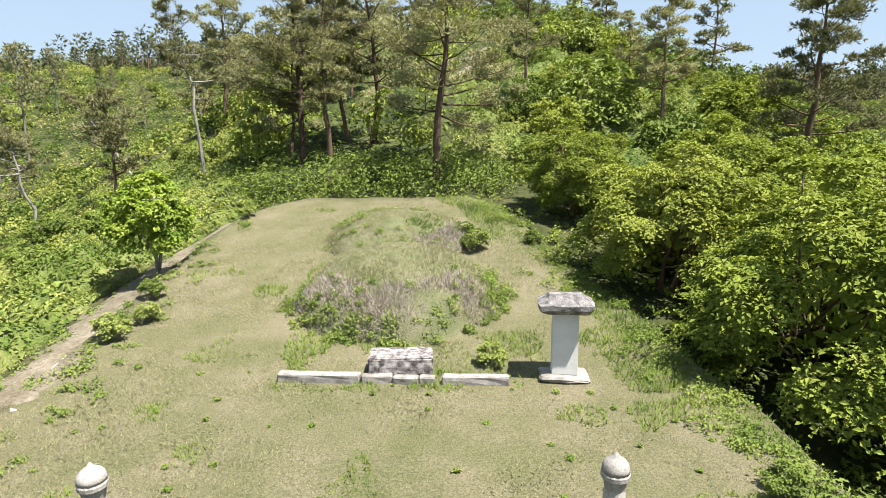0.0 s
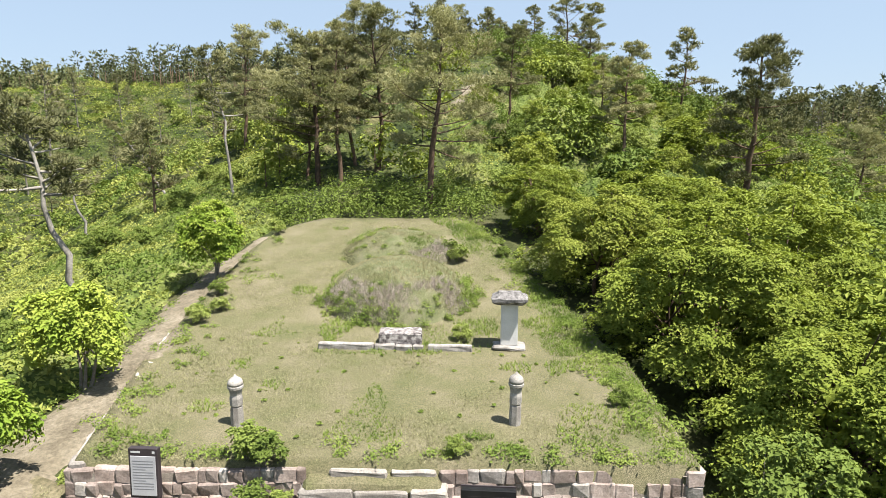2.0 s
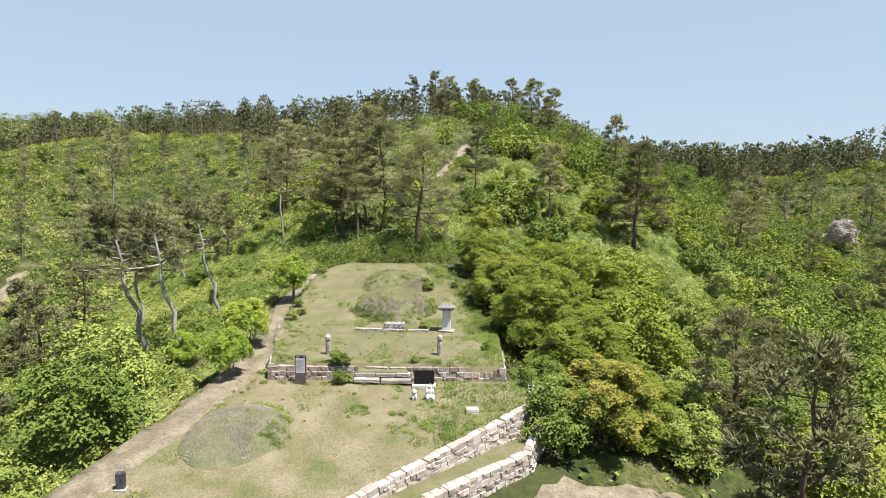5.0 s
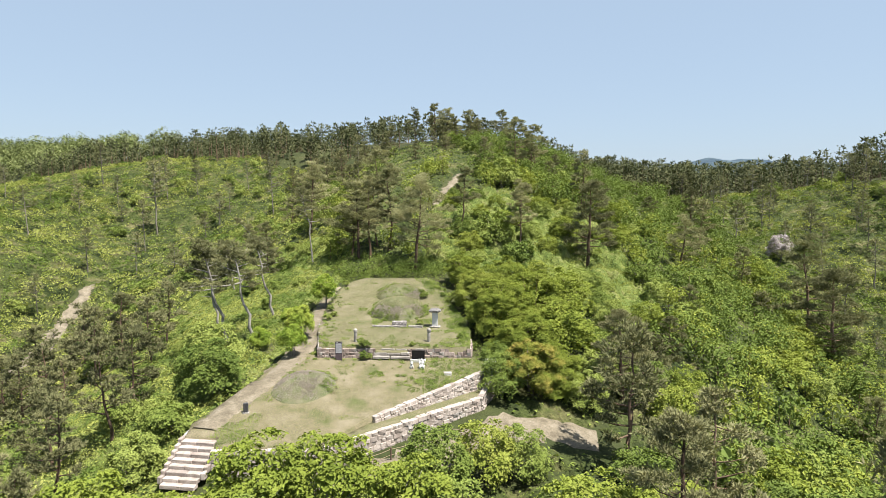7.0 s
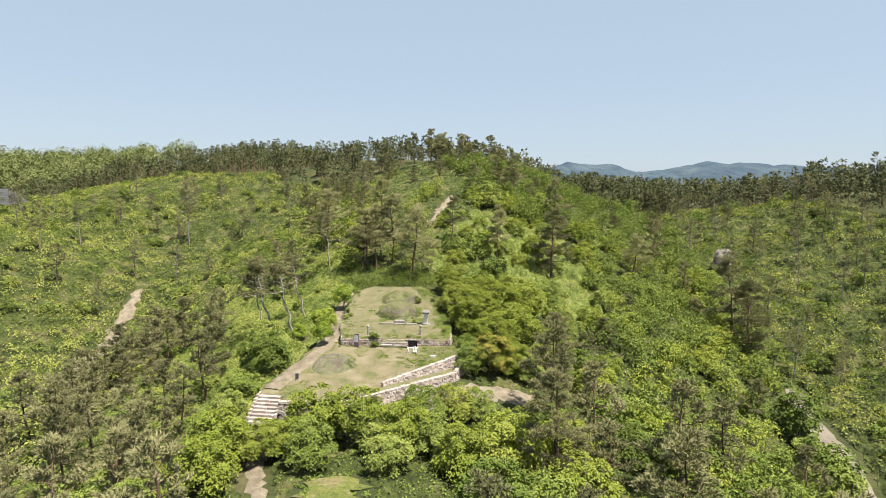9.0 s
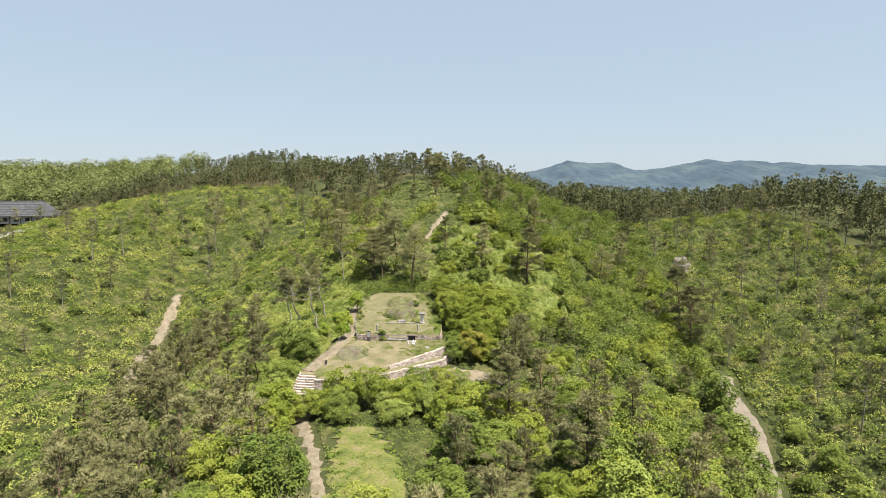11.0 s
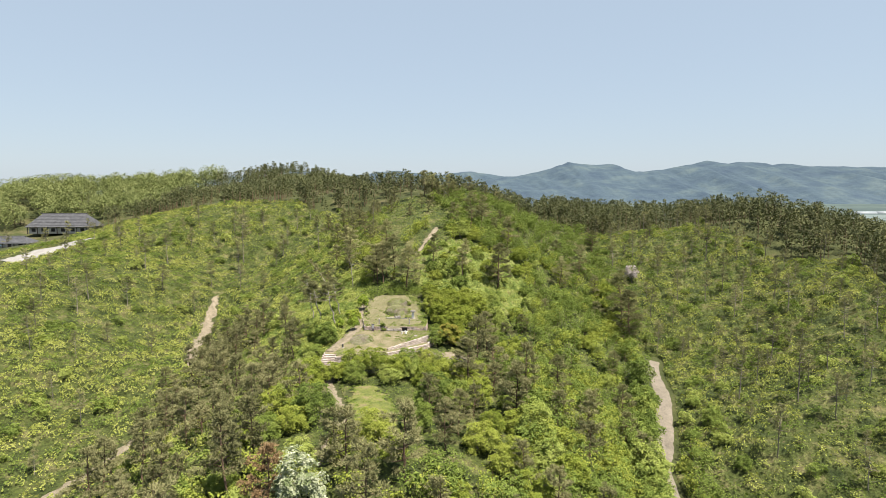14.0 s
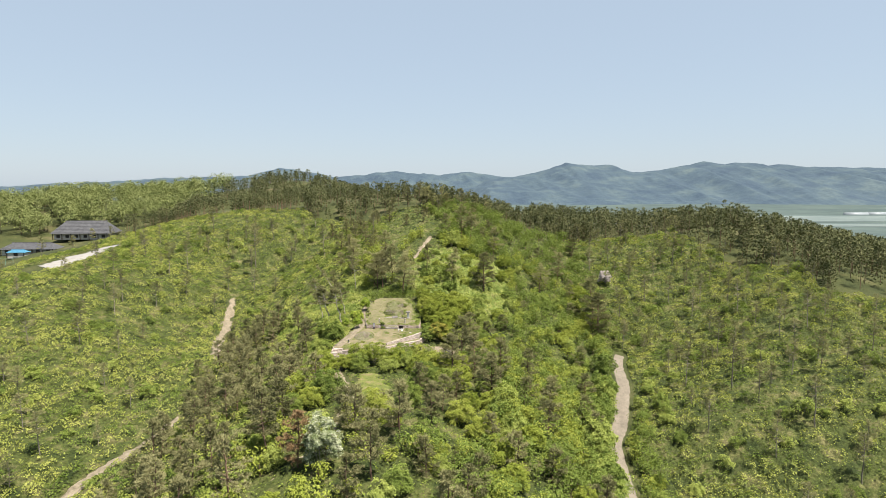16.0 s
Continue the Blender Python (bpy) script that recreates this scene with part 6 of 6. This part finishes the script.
# ---------------------------------------------------------------- houses on the far left
M_roof = surface("grey_roof_tiles", ((0.35, (0.070, 0.072, 0.080)), (0.7, (0.125, 0.128, 0.138))), 0.8, ((0.35, 0.35, 0.35), (0.65, 0.65, 0.65)), 6.0, rough=0.5)
M_plaster = surface("pale_plaster", ((0.35, (0.50, 0.48, 0.44)), (0.7, (0.62, 0.60, 0.56))), 0.6, ((0.42, 0.42, 0.42), (0.58, 0.58, 0.58)), 6.0)
M_dark = surface("dark_timber", ((0.35, (0.03, 0.028, 0.025)), (0.7, (0.06, 0.05, 0.045))), 0.8, rough=0.7)
M_blue = surface("blue_sheet_roof", ((0.35, (0.06, 0.22, 0.36)), (0.7, (0.09, 0.28, 0.42))), 0.8, rough=0.4)
M_net = surface("green_court", ((0.35, (0.20, 0.36, 0.28)), (0.7, (0.27, 0.43, 0.34))), 0.5, rough=0.7)


def prism(L, W, eave, ridge, over, thick=0.3, hip=0.12):
    """A hipped roof shell over a plan of L by W."""
    bm = bmesh.new()
    a, b = L / 2 + over, W / 2 + over
    lo = [bm.verts.new((x, y, eave)) for x, y in ((-a, -b), (a, -b), (a, b), (-a, b))]
    r = [bm.verts.new((x, 0, ridge)) for x in (-L / 2 + hip * L, L / 2 - hip * L)]
    bm.faces.new((lo[0], lo[1], r[1], r[0]))
    bm.faces.new((lo[2], lo[3], r[0], r[1]))
    bm.faces.new((lo[1], lo[2], r[1]))
    bm.faces.new((lo[3], lo[0], r[0]))
    bm.faces.new(lo[::-1])
    return bm


def house(name, label, x, y, turn, L, W, z, eave, ridge, roof_mat, over=1.2, rows=9):
    h = thing(name, label, "house", m=pose(x, y, z, 0, 0, turn))
    part("wall", finish(block(L, W, eave, 0.02), "wall", M_plaster), h)
    roof = part("roof", finish(prism(L, W, eave, ridge, over), "roof", roof_mat), h)
    slope = math.atan2(ridge - eave, W / 2 + over)
    run = math.hypot(ridge - eave, W / 2 + over)
    for k in range(rows):
        f = (k + 0.5) / rows
        wid = L + 2 * over - f * (2 * over + 0.24 * L)
        part("tile_course", finish(block(wid - 0.3, run / rows * 0.9, 0.10, 0.02), "tile_course", roof_mat), roof, m=pose(0, -(W / 2 + over) * (1 - f), eave + (ridge - eave) * f + 0.02, math.degrees(slope)))
    part("ridge_cap", finish(block(L * 0.8, 0.5, 0.35, 0.05), "ridge_cap", roof_mat), roof, m=pose(0, 0, ridge - 0.1))
    n_ = int(L / 4)
    for k in range(n_):
        w = part("window", finish(block(1.7, 0.1, 1.5, 0.02), "window", M_dark), h, m=pose(-L / 2 + (k + 0.5) * L / n_, -W / 2 - 0.03, 0.9))
        part("sill", finish(block(1.9, 0.2, 0.1, 0.01), "sill", M_plaster), w, m=pose(0, -0.05, -0.12))
    for k in range(n_ + 1):
        part("pillar", finish(block(0.3, 0.3, eave, 0.02), "pillar", M_dark), h, m=pose(-L / 2 + k * L / n_, -W / 2 - over * 0.7, 0))
    return h


hz = lambda x, y: float(ground(x, y))
house("house", "long house with a broad grey tiled hip roof", -168, 137, 6, 25, 12, hz(-168, 131) + 1.0, 2.9, 8.6, M_roof)
house("house", "low house with a dark grey roof and pale walls", -177, 112, 6, 22, 8, hz(-177, 108) - 0.3, 2.6, 5.2, M_roof, 0.8, 6)
house("shed", "small shed with a bright blue sheet roof", -176, 102, 6, 7, 4, hz(-176, 102) - 0.2, 2.4, 3.4, M_blue, 0.4, 4)
court = thing("ball_court", "pale green fenced ball court below the houses", "court", m=pose(-178, 90, hz(-178, 90) + 0.2, 0, 0, 6))
part("surface", finish(block(24, 12, 0.3, 0.02), "surface", M_net), court)
for k in range(9):
    part("post", finish(lathe(((0.06, 0), (0.06, 3.5)), 6), "post", M_net), court, m=pose(-12 + k * 3, -6, 0.2))
part("rail", finish(block(24, 0.08, 0.08, 0), "rail", M_net), court, m=pose(0, -6, 3.5))
part("rail", finish(block(24, 0.08, 0.08, 0), "rail", M_net), court, m=pose(0, -6, 1.8))

# greenhouses and pale fields on the plain to the right
M_film = surface("white_film", ((0.35, (0.26, 0.30, 0.33)), (0.7, (0.33, 0.37, 0.40))), 0.02, rough=0.5)
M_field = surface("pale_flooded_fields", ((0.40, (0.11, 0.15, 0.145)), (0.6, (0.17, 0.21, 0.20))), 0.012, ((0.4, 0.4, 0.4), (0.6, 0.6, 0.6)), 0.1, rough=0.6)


def field(name, label, x0, x1, y0, y1, z, material, kind="structure"):
    n_ = 12
    V, F = [], []
    for i in range(n_ + 1):
        f = i / n_
        V += [(x0 + (x1 - x0) * f, y0 + 14 * math.sin(f * 5), z), (x0 + (x1 - x0) * f, y1 + 18 * math.sin(f * 4 + 1), z)]
    for i in range(n_):
        F.append((2 * i, 2 * i + 2, 2 * i + 3, 2 * i + 1))
    tagged(new(name, np_mesh(name, V, F, material)), label, "field", kind=kind)


# Distance haze is put into the colours of the plain and its fields.
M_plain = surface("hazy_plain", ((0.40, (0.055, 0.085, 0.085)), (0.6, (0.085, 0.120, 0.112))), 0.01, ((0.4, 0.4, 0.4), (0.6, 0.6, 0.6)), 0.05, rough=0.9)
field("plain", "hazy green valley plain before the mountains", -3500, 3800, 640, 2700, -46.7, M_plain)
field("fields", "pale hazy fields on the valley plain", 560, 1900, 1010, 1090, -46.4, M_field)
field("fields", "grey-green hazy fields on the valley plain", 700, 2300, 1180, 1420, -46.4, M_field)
for k in range(7):
    bm = bmesh.new()
    n_ = 8
    L = 60
    for s_ in (-L / 2, L / 2):
        for i in range(n_ + 1):
            a = math.pi * i / n_
            bm.verts.new((s_, math.cos(a) * 9, math.sin(a) * 6))
    bm.verts.ensure_lookup_table()
    for i in range(n_):
        bm.faces.new((bm.verts[i], bm.verts[i + 1], bm.verts[i + n_ + 2], bm.verts[i + n_ + 1]))
    bm.faces.new([bm.verts[i] for i in range(n_ + 1)])
    bm.faces.new([bm.verts[i + n_ + 1] for i in range(n_ + 1)][::-1])
    g = thing("greenhouse", "long white plastic-film greenhouse on the plain", "greenhouse", "greenhouses on the plain", m=pose(1080 + k * 66, 1500 + (k % 3) * 12, -46.8, 0, 0, 2))
    part("film_cover", finish(bm, "film_cover", M_film, smooth=True), g)

# ---------------------------------------------------------------- grass, weeds and shrubs on the terraces


def tufts(name, label, count, rule, box, length, width, k, material, seed, spread=0.55, size_wave=1.5):
    rng = np.random.default_rng(seed)
    X, Y = rng.uniform(box[0], box[1], count * 4), rng.uniform(box[2], box[3], count * 4)
    ok = rule(X, Y)
    X, Y = X[ok][:count], Y[ok][:count]
    s = np.clip(0.8 + 0.5 * waves(X, Y, size_wave, seed) + rng.normal(size=len(X)) * 0.15, 0.3, 1.7)
    P = np.stack([X, Y, mound_z(X, Y) - 0.01], 1)
    buf = Buf().add(*blades(P, np.array((0, 0, 1.0)), length * s, width, rng, k, spread))
    return tagged(new(name, buf.mesh(name, material)), label, "grass", kind="stuff")


def weeds(name, label, spots, leaf, radius, height, per, material, seed):
    """Leafy weed clumps at given places: x, y, size."""
    rng = np.random.default_rng(seed)
    S = np.asarray(spots, float)
    n = len(S)
    i = np.repeat(np.arange(n), per)
    o = unit(rng.normal(size=(n * per, 3)) + (0, 0, 0.5))
    o[:, 2] = np.abs(o[:, 2])
    sz = S[:, 2][i]
    P = np.stack([S[i, 0], S[i, 1], mound_z(S[i, 0], S[i, 1]) + 0.02], 1) + o * np.stack([radius * sz, radius * sz, height * sz], 1) * rng.uniform(0.3, 1.1, (n * per, 1))
    buf = Buf().add(*leaves(P, o * 0.5 + (0, 0, 0.8) + rng.normal(size=(n * per, 3)) * 0.45, leaf * (0.6 + 0.4 * sz), rng))
    return tagged(new(name, buf.mesh(name, material)), label, "weeds", kind="stuff")


up_rule = lambda x, y: inside(x, y, UP)
low_rule = lambda x, y: inside(x, y, LOW)
in_mound = lambda x, y, m, k=1.0: np.hypot((x - m[0]) / m[2], (y - m[1]) / m[3]) < k
M_straw = foliage("dry_stems", (0.19, 0.155, 0.14), (0.32, 0.27, 0.245), (0.45, 0.40, 0.36), 0.8, 0.2, by_object=0.0, lift=0.7)
tufts("turf_blades", "short dry grass blades on the upper terrace", 52000, up_rule, (-9, 6, -6.4, 15), 0.085, 0.014, 3, M_blade, 41, 0.75)
tufts("turf_blades", "short dry grass blades on the lower terrace", 20000, low_rule, (-12.2, 7.2, -21.4, -6), 0.085, 0.018, 3, M_blade, 42, 0.8)
tufts("green_grass", "longer green grass along the terrace edge and walls", 11000, lambda x, y: up_rule(x, y) & ((x > np.interp(y, UP_Y, UP_R) - 1.5 - waves(x, y, 1.1, 5)) | (waves(x, y, 1.3, 9) > 0.62) | ((np.abs(x + 1.0) < 3.2) & (y > 0.25) & (y < 2.6) & (waves(x, y, 0.8, 4) > -0.3)) | ((np.abs(x + 1.0) < 2.6) & (np.abs(y + 0.15) < 0.22) & (waves(x, y, 0.5, 4) > 0.1))), (-9, 6, -6.4, 15), 0.16, 0.018, 5, M_weed, 43, 0.5)
tufts("green_grass", "longer green grass on the lower terrace", 9000, lambda x, y: low_rule(x, y) & ((x > 1.6 + waves(x, y, 1.5, 6)) | (waves(x, y, 1.4, 9) > 0.6)), (-12.2, 7.2, -21.4, -6), 0.15, 0.02, 5, M_weed, 44, 0.5)
tufts("mound_grass", "mixed dry and green grass over the mounds", 9000, lambda x, y: in_mound(x, y, M1) | in_mound(x, y, M2), (-5, 1.5, 1.8, 12.5), 0.12, 0.016, 4, M_blade, 45, 0.6)
tufts("dry_stalks", "brown dead stalks on the front of the mound", 6500, lambda x, y: (in_mound(x, y, M1, 1.02) & ~in_mound(x, y, M1, 0.62) & (y < 3.9) & (waves(x, y, 0.9, 2) > -0.35)) | (in_mound(x, y, M2) & ~in_mound(x, y, M2, 0.7) & (x > -1.2) & (y < 9.5)), (-5, 1.5, 1.8, 12.5), 0.30, 0.016, 4, M_straw, 46, 0.5)
tufts("dry_stalks", "brown dead stalks on the flattened lower mound", 6000, lambda x, y: in_mound(x, y, M3), (-9, -4, -15.5, -9.5), 0.14, 0.016, 4, M_straw, 47, 0.6)
rw = random.Random(8)


def ring_spots(m, a0, a1, n, r=(0.9, 1.1), size=(0.5, 1.1)):
    out = []
    for _ in range(n):
        a, q = radians(rw.uniform(a0, a1)), rw.uniform(*r)
        out.append((m[0] + math.cos(a) * m[2] * q, m[1] + math.sin(a) * m[3] * q, rw.uniform(*size)))
    return out


weeds("mound_weeds", "leafy green weeds round the foot of the mound", ring_spots(M1, 175, 365, 75) + ring_spots(M1, -25, 40, 26, (0.85, 1.2), (0.6, 1.3)) + ring_spots(M1, 200, 340, 22, (0.6, 0.95), (0.4, 0.8)), 0.065, 0.22, 0.26, 70, M_weed, 51)
weeds("mound_weeds", "green weeds over the rear mound", ring_spots(M2, 0, 360, 60, (0.4, 1.05), (0.5, 1.0)), 0.065, 0.26, 0.20, 55, M_weed, 52)
edge = []
for _ in range(150):
    y = rw.uniform(-6.2, 14)
    edge.append((float(np.interp(y, UP_Y, UP_R)) - abs(rw.gauss(0, 0.7)), y, rw.uniform(0.5, 1.3)))
for _ in range(70):
    y = rw.uniform(-6.0, 12)
    edge.append((float(np.interp(y, UP_Y, UP_L)) + abs(rw.gauss(0, 0.8)), y, rw.uniform(0.4, 1.1)))
for _ in range(46):
    edge.append((rw.uniform(-6.7, 5.5), -6.15 + abs(rw.gauss(0, 0.35)), rw.uniform(0.5, 1.1)))
for _ in range(60):
    edge.append((rw.uniform(-7, 5), rw.uniform(-6, 1), rw.uniform(0.12, 0.3)))
weeds("edge_weeds", "low leafy weeds along the terrace edges", [e for e in edge if inside(np.array(e[0]), np.array(e[1]), UP)], 0.065, 0.30, 0.20, 64, M_weed, 53)
low_spots = [(rw.uniform(0, 7), rw.uniform(-12, -6.8), rw.uniform(0.4, 1.0)) for _ in range(90)] + [(rw.uniform(-9, 6), rw.uniform(-7.0, -6.75), rw.uniform(0.3, 0.8)) for _ in range(40)] + [(rw.gauss(2.2, 0.9), rw.gauss(-11.4, 0.5), rw.uniform(0.9, 1.5)) for _ in range(16)] + ring_spots(M3, 20, 150, 22, (0.9, 1.1), (0.7, 1.2)) + ring_spots(M3, -30, 30, 14, (0.7, 1.1), (0.7, 1.3)) + [(rw.uniform(-9, 0), rw.uniform(-12, -7.5), rw.uniform(0.2, 0.5)) for _ in range(30)]
weeds("lower_weeds", "leafy weeds scattered over the lower terrace", [e for e in low_spots if inside(np.array(e[0]), np.array(e[1]), LOW)], 0.07, 0.30, 0.20, 60, M_weed, 54)
SHRUB = tree_kind("shrub", "small bright green leafy shrub on the turf", "shrub", *broad_parts(171, 0.9, 0.6, 0.09, 14, 1.2, 0.02, 0.02, 4), M_bark_grey, M_leaf, "stem")
for x, y, size in ((-3.3, -6.1, 0.75), (-2.9, -6.3, 0.6), (-3.0, -6.78, 0.75), (-2.6, -6.72, 0.5), (-8.0, 2.2, 0.7), (-7.7, 3.3, 0.55), (-8.3, 4.8, 0.6), (0.85, -5.95, 0.42), (1.0, 0.9, 0.55), (-8.2, 12.2, 0.7), (2.9, 9.2, 0.5), (3.6, 7.4, 0.6), (4.8, -3.6, 0.5), (-7.4, -5.6, 0.5), (0.9, 8.6, 0.8), (0.5, 9.6, 0.7)):
    plant(SHRUB, x, y, size, group="shrubs on the terraces")
